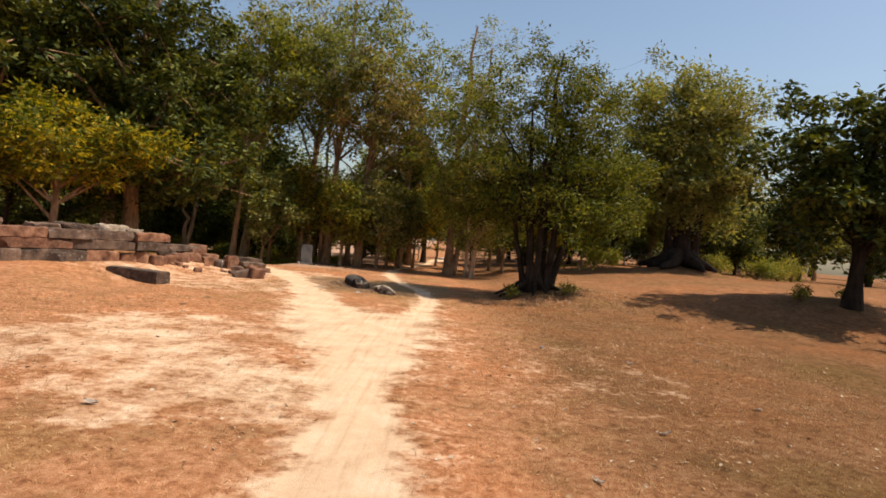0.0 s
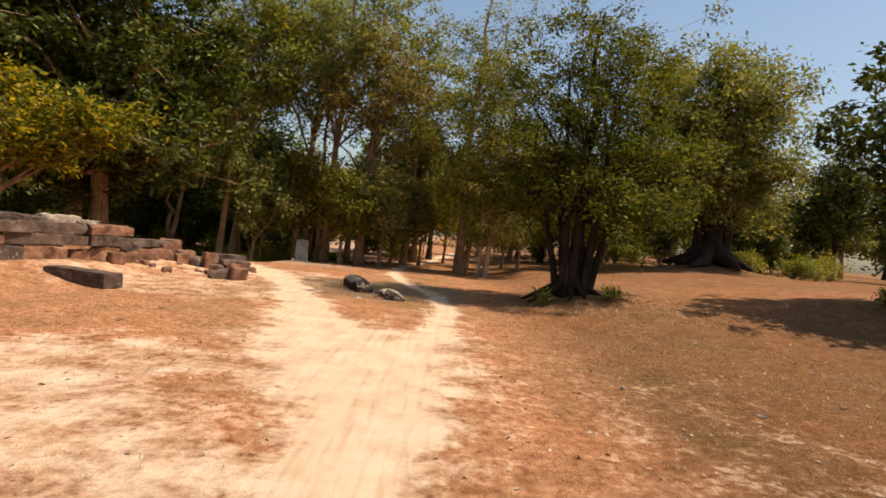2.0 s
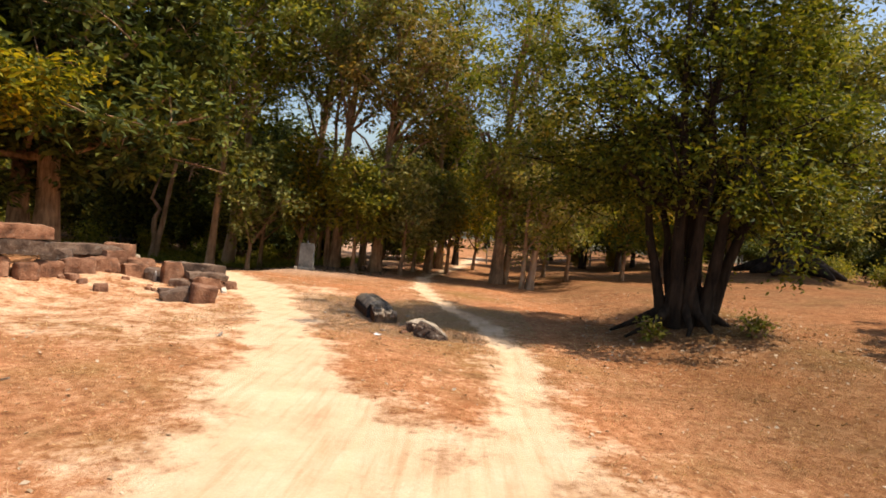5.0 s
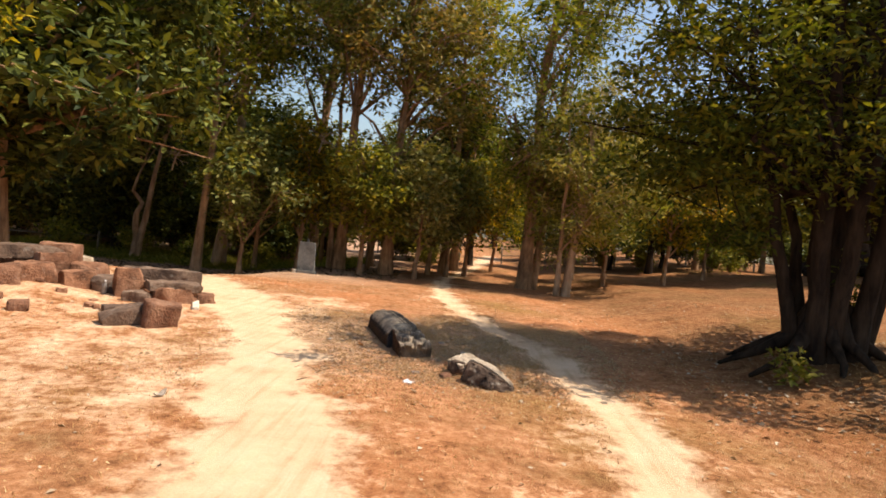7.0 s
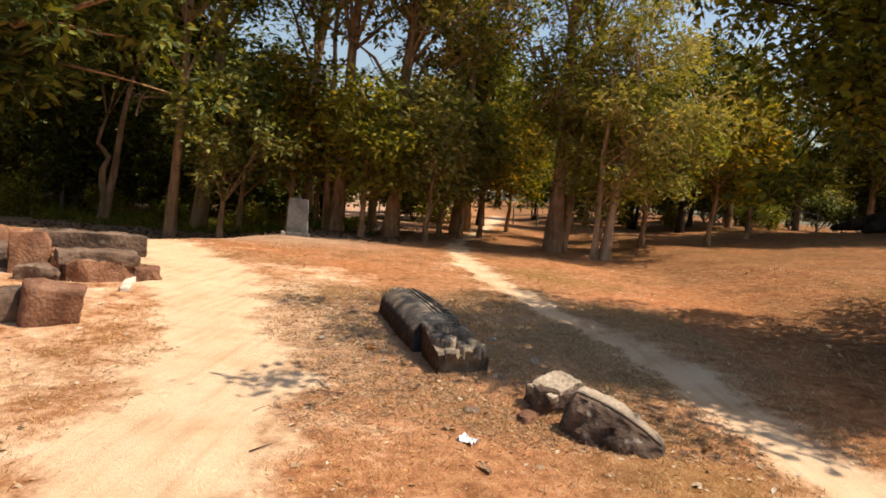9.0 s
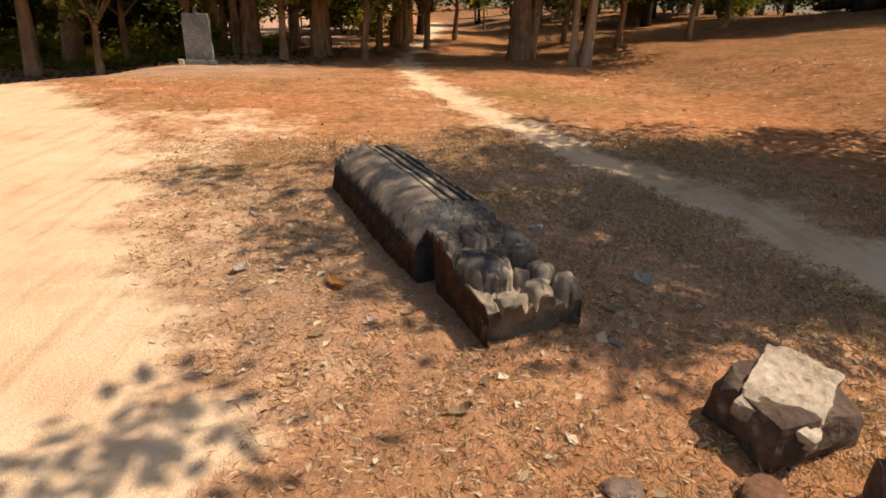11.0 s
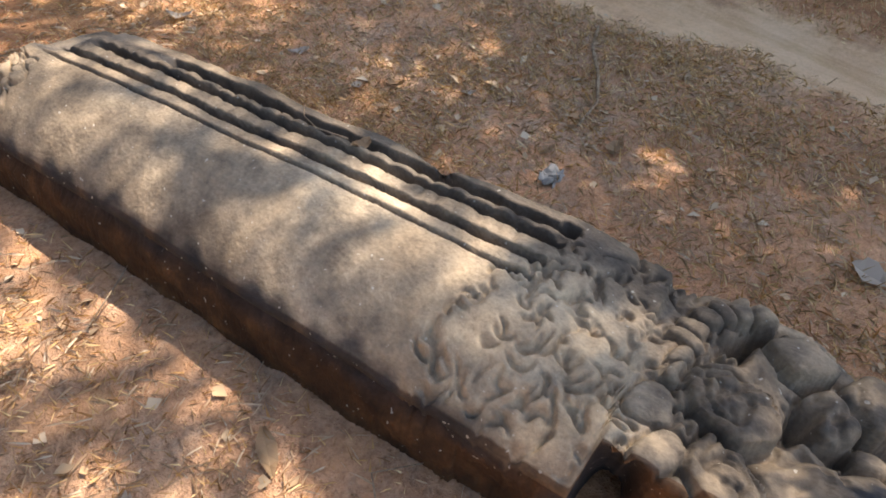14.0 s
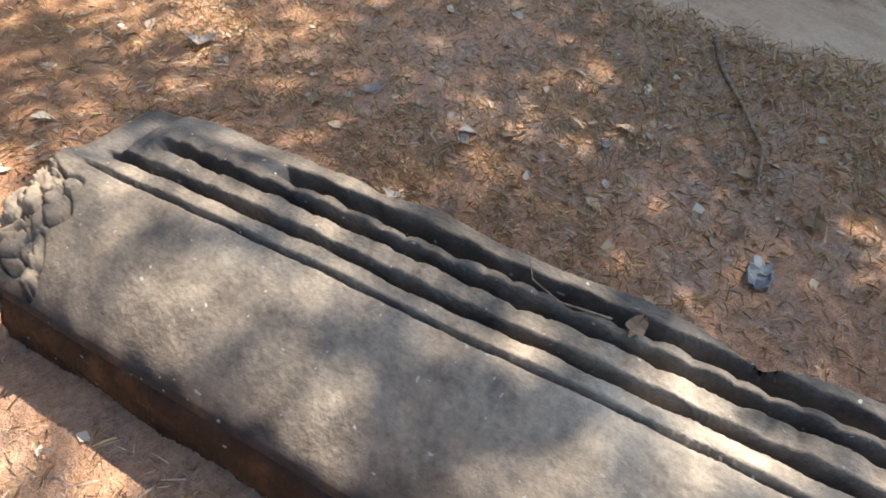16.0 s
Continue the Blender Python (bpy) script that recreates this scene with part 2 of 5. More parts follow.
litter_mat = leaf_material("dry_leaves", [(0.27, 0.17, 0.10), (0.40, 0.28, 0.18), (0.55, 0.44, 0.33), (0.44, 0.26, 0.13)], 0.02, 0.1, 0.2)
forest_litter = leaf_material("forest_litter", [(0.09, 0.055, 0.032), (0.17, 0.11, 0.07), (0.26, 0.19, 0.13)], 0.1)
orange_leaf = leaf_material("orange_leaf", [(0.42, 0.19, 0.05), (0.50, 0.25, 0.08)], 0.05, 0.1, 0.2)
grey_leaf = leaf_material("grey_dry_leaf", [(0.46, 0.39, 0.33), (0.62, 0.55, 0.48)], 0.02, 0.1, 0.1)
bark_brown = bark_material("brown_bark", (0.15, 0.085, 0.048), (0.48, 0.305, 0.18))
bark_dark = bark_material("dark_bark", (0.014, 0.010, 0.008), (0.060, 0.043, 0.030))
bark_pale = bark_material("pale_bark", (0.24, 0.14, 0.082), (0.58, 0.41, 0.27), 4.0)
wood_grey = bark_material("weathered_wood", (0.10, 0.08, 0.06), (0.30, 0.25, 0.20), 9.0)
twig_mat = bark_material("twig_bark", (0.18, 0.12, 0.08), (0.46, 0.36, 0.26), 30.0)
paper_mat = plain_material("crumpled_paper", (0.66, 0.66, 0.64), (0.82, 0.82, 0.80), 0.7)
plastic_mat = plain_material("cloudy_plastic", (0.17, 0.155, 0.14), (0.30, 0.28, 0.255), 0.6)


# ---- mesh helpers ----
def sm(v, a, b):
    t = np.clip((v - a) / (b - a), 0.0, 1.0)
    return t * t * (3 - 2 * t)


def link_mesh(name, verts, faces, mat, parent=None, label="", smooth=False):
    """A mesh object from arrays; faces all of one size."""
    verts, faces = np.asarray(verts, dtype=np.float32), np.asarray(faces, dtype=np.int32)
    me = bpy.data.meshes.new(name)
    k = faces.shape[1]
    me.vertices.add(len(verts))
    me.vertices.foreach_set("co", verts.ravel())
    me.loops.add(faces.size)
    me.loops.foreach_set("vertex_index", faces.ravel())
    me.polygons.add(len(faces))
    me.polygons.foreach_set("loop_start", np.arange(0, faces.size, k, dtype=np.int32))
    if smooth:
        me.polygons.foreach_set("use_smooth", np.ones(len(faces), dtype=bool))
    me.update(calc_edges=True)
    me.validate()
    me.materials.append(mat)
    ob = new(name, me)
    if parent is not None:
        ob.parent = parent
    if label:
        tagged(ob, label)
    return ob


def part(name, bm, mat, parent=None, label="", smooth=False):
    """Links a bmesh as one mesh object under a thing or a part."""
    me = bpy.data.meshes.new(name)
    bmesh.ops.recalc_face_normals(bm, faces=bm.faces)
    if smooth:
        for f in bm.faces:
            f.smooth = True
    bm.to_mesh(me)
    bm.free()
    me.materials.append(mat)
    ob = new(name, me)
    if parent is not None:
        ob.parent = parent
    if label:
        tagged(ob, label)
    return ob


def empty(name, m):
    ob = new(name)
    ob.matrix_world = m
    return ob


def gz(x, y):
    """Height of the ground."""
    x, y = np.asarray(x, float), np.asarray(y, float)
    right = sm(y, 14, 19.5) * (sm(x, 1.6, 4.5) * 0.40 + sm(x, 5, 13) * 0.52)
    wall_bank = 0.28 * sm(-x, 7.2, 9.4) * sm(y, 10, 14) * (1 - sm(y, 21.5, 26))
    hollow = -0.55 * sm(-x, 6.5, 10.5) * sm(y, 23, 31)
    middle = -0.10 * sm(y, 24, 30) * (1 - sm(np.abs(x), 6, 12))
    rubble = 0.16 * np.exp(-((x + 7.9) ** 2 / 1.8 + (y - 19.4) ** 2 / 1.0))
    roots = 0.16 * np.exp(-((x - 3.0) ** 2 + (y - 18.9) ** 2) / 1.6)
    roots2 = 0.55 * np.exp(-((x - 14.6) ** 2 + (y - 36.5) ** 2) / 5.0)
    swell = 0.02 * np.sin(x * 0.9 + 1.3) * np.sin(y * 0.7) + 0.012 * np.sin(x * 2.3 + y * 1.7)
    return right + wall_bank + hollow + middle + rubble + roots + roots2 + swell


def ground_at(x, y):
    return float(gz(x, y))


def polyline_dist(x, y, pts, widths):
    """Signed measure of a path: 1 on its middle line, 0 at its edge, below 0 outside."""
    best = np.full(np.shape(x), -9.0)
    for (ax, ay), (bx, by), wa, wb in zip(pts, pts[1:], widths, widths[1:]):
        dx, dy = bx - ax, by - ay
        t = np.clip(((x - ax) * dx + (y - ay) * dy) / (dx * dx + dy * dy), 0, 1)
        d = np.hypot(x - ax - t * dx, y - ay - t * dy)
        w = wa + (wb - wa) * t
        best = np.maximum(best, 1 - d / w)
    return best


MAIN_PATH = [(-0.15, -6), (-0.45, 3.0), (-0.55, 4.4), (-0.72, 5.6), (-0.95, 7.4), (-1.12, 9.3), (-1.38, 10.7), (-1.95, 11.9), (-2.5, 12.9), (-2.82, 13.9), (-3.15, 15.0), (-3.5, 16.0), (-3.83, 17.2), (-4.2, 18.2), (-4.87, 19.7), (-5.55, 21.2), (-6.7, 22.9), (-7.9, 24.6), (-9.6, 27.0)]
MAIN_WIDE = [0.34, 0.36, 0.38, 0.38, 0.52, 0.95, 1.25, 1.05, 0.66, 0.55, 0.50, 0.48, 0.46, 0.46, 0.50, 0.60, 0.62, 0.55, 0.3]
SIDE_PATH = [(-0.95, 9.6), (-0.62, 11.4), (-0.42, 13.2), (-0.31, 14.8), (-0.28, 16.0), (-0.33, 17.2), (-0.52, 18.5), (-0.9, 20.1), (-1.3, 21.1), (-1.5, 22.1), (-1.85, 23.4), (-2.15, 25.1), (-2.25, 26.9), (-2.5, 31), (-1.2, 42), (0.5, 60)]
SIDE_WIDE = [0.75, 0.62, 0.34, 0.29, 0.30, 0.29, 0.26, 0.25, 0.23, 0.22, 0.24, 0.27, 0.25, 0.20, 0.3, 0.6]


def bareness(x, y):
    wob = 0.10 * np.sin(y * 2.3 + 1.9 * np.sin(x * 1.3)) + 0.08 * np.sin(y * 5.9 - x * 4.3) + 0.05 * np.sin(y * 13.1 + x * 9.7) + 0.04 * np.sin(y * 23.0 - x * 17.0)
    main = polyline_dist(x + wob, y, MAIN_PATH, MAIN_WIDE)
    side = polyline_dist(x + 0.5 * wob, y, SIDE_PATH, SIDE_WIDE)
    side = side * 0.66 - 0.12
    worn = np.clip(0.60 + 0.58 * np.maximum(main, side), 0.0, 1.0)
    worn = np.where(np.maximum(main, side) < -0.9, 0, worn)
    fringe = np.clip(0.44 + 0.12 * np.maximum(main, side), 0, 0.5)
    wx = x + 0.9 * np.sin(y * 0.83 + 0.4) + 0.45 * np.sin(y * 2.1 + x * 1.3) + 0.25 * np.sin(x * 3.7 - y * 2.9)
    wy = y + 1.1 * np.sin(x * 0.71 + 1.0) + 0.5 * np.sin(x * 1.9 - y * 1.1) + 0.25 * np.sin(x * 2.6 + y * 3.3)
    yard = 0.58 * np.exp(-((wx + 3.4) ** 2 / 6.5 + (wy - 7.0) ** 2 / 14.0) ** 2)
    front = 0.33 * sm(x, 0.0, 0.8) * (1 - sm(x, 3.0, 5.0)) * sm(y, 3, 7) * (1 - sm(y, 10, 13))
    court = 0.49 * sm(-x, 2.4, 4.2) * sm(y, 11.5, 16) * (1 - sm(y, 22.5, 25)) * (1 - sm(-x, 9, 11))
    tree = 0.34 * np.exp(-((x - 3.4) ** 2 / 3 + (y - 17.6) ** 2 / 1.4))
    slab = 0.30 * np.exp(-((x + 3.0) ** 2 / 0.5 + (y - 19.0) ** 2 / 2.0))
    far = 0.30 * sm(y, 45, 60)
    return np.maximum.reduce([worn, fringe, yard, front, court, tree, slab, far])


# ---- the ground: one sheet to the horizon ----
def spread(lo, hi, step, reach):
    core = np.arange(lo, hi + 1e-6, step)
    grow = []
    d, s = 0.0, step
    while d < reach:
        s *= 1.22
        d += s
        grow.append(d)
    grow = np.array(grow)
    return np.concatenate([lo - grow[::-1], core, hi + grow])


def lushness(x, y):
    return np.clip(0.9 * sm(x, 0.2, 2.6) * (1 - 0.45 * sm(y, 15, 22)) + 0.35 * sm(-x, 6, 9) * (1 - sm(y, 6, 12)) + 0.25 * sm(y, 20, 30), 0, 1)


def dirtiness(x, y):
    shade = np.exp(-((x + 1.6) ** 2 / 2.2 + (y - 19.6) ** 2 / 3.0))
    under = sm(y, 25.5, 28) * sm(-x, 2.5, 6)
    beside = np.exp(-((x + 3.3) ** 2 / 0.9 + (y - 18.9) ** 2 / 3.0))
    return np.clip(np.maximum.reduce([0.95 * shade, 0.75 * beside, 0.8 * under]), 0, 1)


def build_ground():
    xs, ys = spread(-12.0, 8.0, 0.09, 900), spread(1.5, 27.0, 0.09, 900)
    X, Y = np.meshgrid(xs, ys)
    Z = gz(X, Y)
    b = bareness(X, Y)
    rng = np.random.RandomState(4)
    near = (np.abs(X + 2) < 11) & (Y > 1) & (Y < 28)
    Z = Z + near * rng.normal(0, 0.004, X.shape) * (1 - 0.6 * (b > 0.6))
    for off in (-0.42, -0.16, 0.13, 0.36):
        pts = [(px + off * 0.8, py) for px, py in MAIN_PATH]
        d = polyline_dist(X, Y, pts, [0.07] * len(pts))
        Z = Z - 0.012 * np.clip(d, 0, 1)
    Z = Z - 0.03 * np.clip(polyline_dist(X, Y, SIDE_PATH, SIDE_WIDE), 0, 0.6)
    nx, ny = len(xs), len(ys)
    idx = np.arange(nx * ny).reshape(ny, nx)
    F = np.stack([idx[:-1, :-1], idx[:-1, 1:], idx[1:, 1:], idx[1:, :-1]], -1).reshape(-1, 4)
    ob = link_mesh("ground", np.stack([X, Y, Z], -1).reshape(-1, 3), F, ground_mat, smooth=True)
    at = ob.data.attributes.new("bare", "FLOAT", "POINT")
    at.data.foreach_set("value", b.ravel().astype(np.float32))
    for key, val in (("lush", lushness(X, Y)), ("dirt", dirtiness(X, Y))):
        at = ob.data.attributes.new(key, "FLOAT", "POINT")
        at.data.foreach_set("value", val.ravel().astype(np.float32))
    tagged(ob, "dry brown grass worn to pale sand along footpaths", "ground", kind="structure")


build_ground()


# ---- trees ----
def tube(points, radii, sides=7):
    pts, V = [Vector(p) for p in points], []
    for i, p in enumerate(pts):
        d = (pts[min(i + 1, len(pts) - 1)] - pts[max(i - 1, 0)])
        d = d.normalized() if d.length > 1e-6 else Vector((0, 0, 1))
        a = d.cross(Vector((0.31, 0.95, 0.07))).normalized()
        c = d.cross(a)
        for k in range(sides):
            w = 2 * math.pi * k / sides
            V.append(p + (a * math.cos(w) + c * math.sin(w)) * radii[i])
    F = []
    for i in range(len(pts) - 1):
        for k in range(sides):
            F.append((i * sides + k, i * sides + (k + 1) % sides, (i + 1) * sides + (k + 1) % sides, (i + 1) * sides + k))
    V.append(pts[-1] + (pts[-1] - pts[-2]).normalized() * radii[-1])
    tip = len(V) - 1
    for k in range(sides):
        a = (len(pts) - 1) * sides + k
        b = (len(pts) - 1) * sides + (k + 1) % sides
        F.append((a, b, tip, tip))
    return [tuple(v) for v in V], F


def join(tubes):
    V, F = [], []
    for v, f in tubes:
        o = len(V)
        V += v
        F += [tuple(i + o for i in q) for q in f]
    return V, F


def tube_part(name, tubes, mat, parent, label="", smooth=True):
    V, F = join(tubes)
    me = bpy.data.meshes.new(name)
    me.from_pydata(V, [], [f if f[2] != f[3] else f[:3] for f in F])
    if smooth:
        me.polygons.foreach_set("use_smooth", [True] * len(me.polygons))
    me.materials.append(mat)
    ob = new(name, me)
    ob.parent = parent
    if label:
        tagged(ob, label)
    return ob


def leaves(rng, centres, spread_r, count, length, droop=0.2, slim=0.45, flat=1.0):
    """Folded leaves of two triangles each, in clumps round the centres."""
    c = centres[rng.randint(0, len(centres), count)]
    off = rng.normal(0, 1, (count, 3))
    off *= 0.52 * spread_r
    off[:, 2] *= flat
    p = c + off
    d = rng.normal(0, 1, (count, 3)) + off / spread_r * 0.8
    d[:, 2] = d[:, 2] * 0.6 - droop
    d /= np.linalg.norm(d, axis=1, keepdims=True)
    up = rng.normal(0, 0.6, (count, 3)) + np.array([0, 0, 1.0])
    s = np.cross(d, up)
    s /= np.maximum(np.linalg.norm(s, axis=1, keepdims=True), 1e-6)
    nrm = np.cross(s, d)
    L = length * (0.65 + 0.7 * rng.rand(count, 1))
    W = L * slim * 0.5
    a, t = p, p + d * L
    q, r = p + d * L * 0.45 + s * W + nrm * W * 0.35, p + d * L * 0.45 - s * W + nrm * W * 0.35
    V = np.stack([a, q, t, r], 1).reshape(-1, 3)
    i = np.arange(count)[:, None] * 4
    F = np.concatenate([i + np.array([[0, 1, 2]]), i + np.array([[0, 2, 3]])], 1).reshape(-1, 3)
    return V, F


def tree(name, place, seed, height, crown, stems, leaf, limbs=16, twigs=4, fill=0.5, clump=0.55, count=16000, length=0.16,
         bark=None, droop=0.2, slim=0.45, flat=0.75, label="", lumps=0.35, group="", turn=0.0, sides=9, taper=0.0, roots=0, root_reach=0.8, low=-1.0, skirt=0):
    """crown: (centre x, y, z, radius x, y, z) from the foot; stems: rows of (x, y, radius, lean x, lean y, share of the height)."""
    rng = np.random.RandomState(seed)
    root = empty(name, pose(place[0], place[1], ground_at(*place) - 0.04, 0, 0, turn))
    tagged(root, label, "tree", group)
    cx, cy, cz, rx, ry, rz = crown
    wood, paths = [], []
    for sx, sy, sr, lx, ly, share in stems:
        n, pts, rad = 9, [], []
        top = height * share
        wob = rng.normal(0, 1, (n, 2)) * (sr * 0.55 + 0.03)
        for i in range(n):
            t = i / (n - 1)
            pts.append((sx + lx * t * top + wob[i, 0] * t, sy + ly * t * top + wob[i, 1] * t, top * t))
            rad.append(max(sr * (1 - 0.78 * t) * (1.35 - 0.35 * min(1, t * 9)), 0.018))
        wood.append(tube(pts, rad, sides))
        paths.append((pts, rad))
    dirs = rng.normal(0, 1, (limbs, 3))
    dirs /= np.linalg.norm(dirs, axis=1, keepdims=True)
    dirs[:, 2] = np.maximum(dirs[:, 2], low)
    targets = []
    for k in range(limbs):
        slim_top = 1 - taper * max(0.0, dirs[k, 2])
        lump = 1 + lumps * (rng.rand() - 0.55)
        r = (0.5 + 0.5 * rng.rand()) * lump
        targets.append(np.array([cx + dirs[k, 0] * rx * r * slim_top, cy + dirs[k, 1] * ry * r * slim_top, cz + dirs[k, 2] * rz * r]))
    centres = []
    for tg in targets:
        pts, rad = paths[rng.randint(len(paths))]
        zs = [p[2] for p in pts]
        start_z = np.clip(tg[2] - 0.25 * abs(tg[0] - cx) - 0.6 - rng.rand() * 0.15 * height, 0.22 * height, zs[-1])
        i = int(np.argmin([abs(z - start_z) for z in zs]))
        a = np.array(pts[i])
        mid = a * 0.5 + tg * 0.5 + rng.normal(0, 0.12, 3) * np.array([rx, ry, rz]) * 0.5
        mid[2] += 0.06 * height * rng.rand()
        r0 = rad[i] * 0.55
        q = [a, a * 0.6 + mid * 0.4, mid, mid * 0.45 + tg * 0.55, tg]
        wood.append(tube(q, [r0, r0 * 0.8, r0 * 0.55, r0 * 0.32, 0.012], 5))
        centres.append(tg)
        for _ in range(twigs):
            base = mid * (1 - (u := rng.rand())) + tg * u
            tip = base + rng.normal(0, 1, 3) * np.array([rx, ry, rz * 0.7]) * 0.21
            wood.append(tube([base, base * 0.5 + tip * 0.5 + rng.normal(0, 0.06, 3), tip], [r0 * 0.25, r0 * 0.14, 0.005], 4))
            centres.append(tip)
    extra = rng.normal(0, 1, (int(len(centres) * fill), 3))
    extra /= np.linalg.norm(extra, axis=1, keepdims=True)
    for e in extra:
        r = 0.45 + 0.5 * rng.rand()
        slim_top = 1 - taper * max(0.0, e[2])
        centres.append(np.array([cx + e[0] * rx * r * slim_top, cy + e[1] * ry * r * slim_top, cz + e[2] * rz * r]))
    for k in range(skirt):
        a, r = rng.uniform(0, 6.28), 0.25 + 0.6 * rng.rand()
        centres.append(np.array([cx + rx * r * math.cos(a), cy + ry * r * math.sin(a), cz - rz * rng.uniform(0.36, 0.62)]))
    tube_part("trunk", wood, bark or bark_brown, root)
    for k in range(roots):
        a, r0 = 2 * math.pi * (k + 0.4 * rng.rand()) / roots, stems[0][2] * (0.7 + 0.5 * rng.rand())
        reach = root_reach * (0.7 + 0.6 * rng.rand())
        sx, sy = 0.55 * root_reach * math.cos(a), 0.45 * root_reach * math.sin(a)
        pts = [(sx * 0.5, sy * 0.5, 0.75), (sx, sy, 0.30), (sx + 0.5 * reach * math.cos(a + 0.3), sy + 0.5 * reach * math.sin(a + 0.3), 0.06), (sx + reach * math.cos(a), sy + reach * math.sin(a), -0.20)]
        tube_part("root", [tube(pts, [r0 * 0.8, r0, r0 * 0.6, r0 * 0.25], 7)], bark or bark_brown, root)
    V, F = leaves(rng, np.array(centres), clump, count, length, droop, slim, flat)
    keep_low = 0.35
    V[:, 2] = np.maximum(V[:, 2], keep_low)
    link_mesh("crown", V, F, leaf, root)
    return root


BIG = tree("shade_tree", (3.05, 18.9), 11, 8.6, (0.34, 0.48, 4.4, 3.92, 2.65, 3.85),
           [(-0.362, 0.075, 0.107, -0.221, 0.03, 0.5), (-0.217, -0.112, 0.139, -0.085, -0.1, 0.65), (-0.026, -0.15, 0.123, -0.017, -0.16, 0.6), (0.072, 0.075, 0.172, 0.025, 0.05, 0.9), (0.233, -0.15, 0.131, 0.085, -0.08, 0.6), (0.372, 0, 0.123, 0.238, -0.02, 0.55), (0.052, 0.338, 0.123, 0.068, 0.2, 0.6), (-0.155, 0.262, 0.098, -0.102, 0.12, 0.5)],
           leaf_big, limbs=58, twigs=6, fill=0.06, clump=0.33, count=55000, length=0.114, skirt=60, bark=bark_dark,
           label="broad green shade tree with several fluted trunks on a root mound", lumps=0.34, taper=0.42, roots=9, root_reach=0.72, low=-0.66)
tree("shade_tree", (12.4, 17.9), 12, 7.6, (0.1, 0, 4.5, 3.3, 3.1, 2.9), [(0, 0, 0.24, 0.02, 0.02, 0.8), (0.1, 0.2, 0.12, 0.12, 0.02, 0.6)],
     leaf_deep, limbs=46, twigs=5, fill=0.05, clump=0.30, count=16000, length=0.215, bark=bark_dark, slim=0.6,
     label="open-crowned tree with large dark green leaves")
tree("shade_tree", (14.6, 36.5), 13, 12.6, (-0.2, 0, 6.9, 4.5, 4.4, 5.2), [(0, 0, 0.55, 0.0, 0.02, 0.8), (-0.6, 0.3, 0.35, -0.06, 0.02, 0.7), (0.7, 0.0, 0.32, 0.07, 0, 0.65)],
     leaf_grey, limbs=44, twigs=6, fill=0.4, clump=0.72, count=42000, length=0.260, bark=bark_dark,
     label="tall dense grey-green tree with a swollen base", roots=8, root_reach=1.5)
tree("mango_tree", (-12.9, 24.4), 14, 14.0, (0.2, 0.4, 6.9, 5.2, 4.6, 5.7), [(0, 0, 0.34, 0.05, -0.03, 0.8), (-1.0, 0.4, 0.30, -0.08, 0.0, 0.75)],
     leaf_deep, limbs=52, twigs=6, fill=0.3, clump=0.46, count=50000, length=0.28, bark=bark_brown, slim=0.4,
     label="large dense dark green tree behind the ruined wall")
tree("mango_tree", (-18.5, 22.0), 15, 14.5, (0.4, -0.3, 7.6, 5.2, 5.2, 6.0), [(0, 0, 0.38, 0.05, 0.02, 0.8)],
     leaf_deep, limbs=44, twigs=6, fill=0.35, clump=0.52, count=36000, length=0.31, slim=0.4,
     label="large dense dark green tree behind the ruined wall")
tree("yellowing_tree", (-12.2, 18.6), 16, 5.0, (0.0, -0.2, 3.35, 3.6, 1.9, 1.35), [(0, 0, 0.14, 0.05, -0.03, 0.8)],
     leaf_gold, limbs=20, twigs=5, fill=0.2, clump=0.38, count=13000, length=0.19, slim=0.4,
     label="small tree with yellowing leaves behind the ruined wall")
tree("forked_tree", (-14.75, 34.0), 17, 9.5, (0.8, 0.5, 8.0, 3.2, 3.0, 2.2), [(0, 0, 0.17, -0.02, 0.0, 0.38), (0.05, 0, 0.14, 0.16, 0.02, 0.75)],
     leaf_deep, limbs=18, twigs=5, fill=0.3, clump=0.59, count=12000, length=0.260, bark=bark_pale,
     label="pale-barked forked tree with a bare lower trunk")
tree("forest_tree", (-11.0, 31.2), 18, 14.6, (0.4, 0, 9.8, 3.4, 3.0, 4.4), [(0, 0, 0.155, 0.05, 0.0, 0.85)],
     leaf_olive, limbs=30, twigs=5, fill=0.3, clump=0.46, count=10500, length=0.208, bark=bark_pale, label="slender tree with brownish-green leaves")
tree("forest_tree", (-11.2, 33.6), 19, 14.8, (0.8, 0, 10.8, 3.8, 3.4, 3.4), [(0, 0, 0.235, 0.08, 0.0, 0.85)],
     leaf_olive, limbs=30, twigs=5, fill=0.3, clump=0.50, count=11000, length=0.221, bark=bark_pale, label="stout leaning tree with an olive crown")
tree("forest_tree", (-9.6, 33.0), 20, 6.0, (0.5, -0.4, 3.8, 2.2, 2.0, 1.7), [(0, 0, 0.10, 0.05, -0.03, 0.8)],
     leaf_olive, limbs=22, twigs=4, fill=0.3, clump=0.42, count=9000, length=0.195, label="small understorey tree with low branches")
tree("forest_tree", (-6.3, 32.4), 21, 16.6, (0.8, 0, 11.4, 3.9, 3.2, 4.6), [(0, 0, 0.20, 0.03, 0.0, 0.9), (-0.32, 0.1, 0.12, -0.02, 0.02, 0.6)],
     leaf_grey, limbs=34, twigs=5, fill=0.1, clump=0.44, count=11500, length=0.208, label="tall airy tree with a thin grey-green crown")
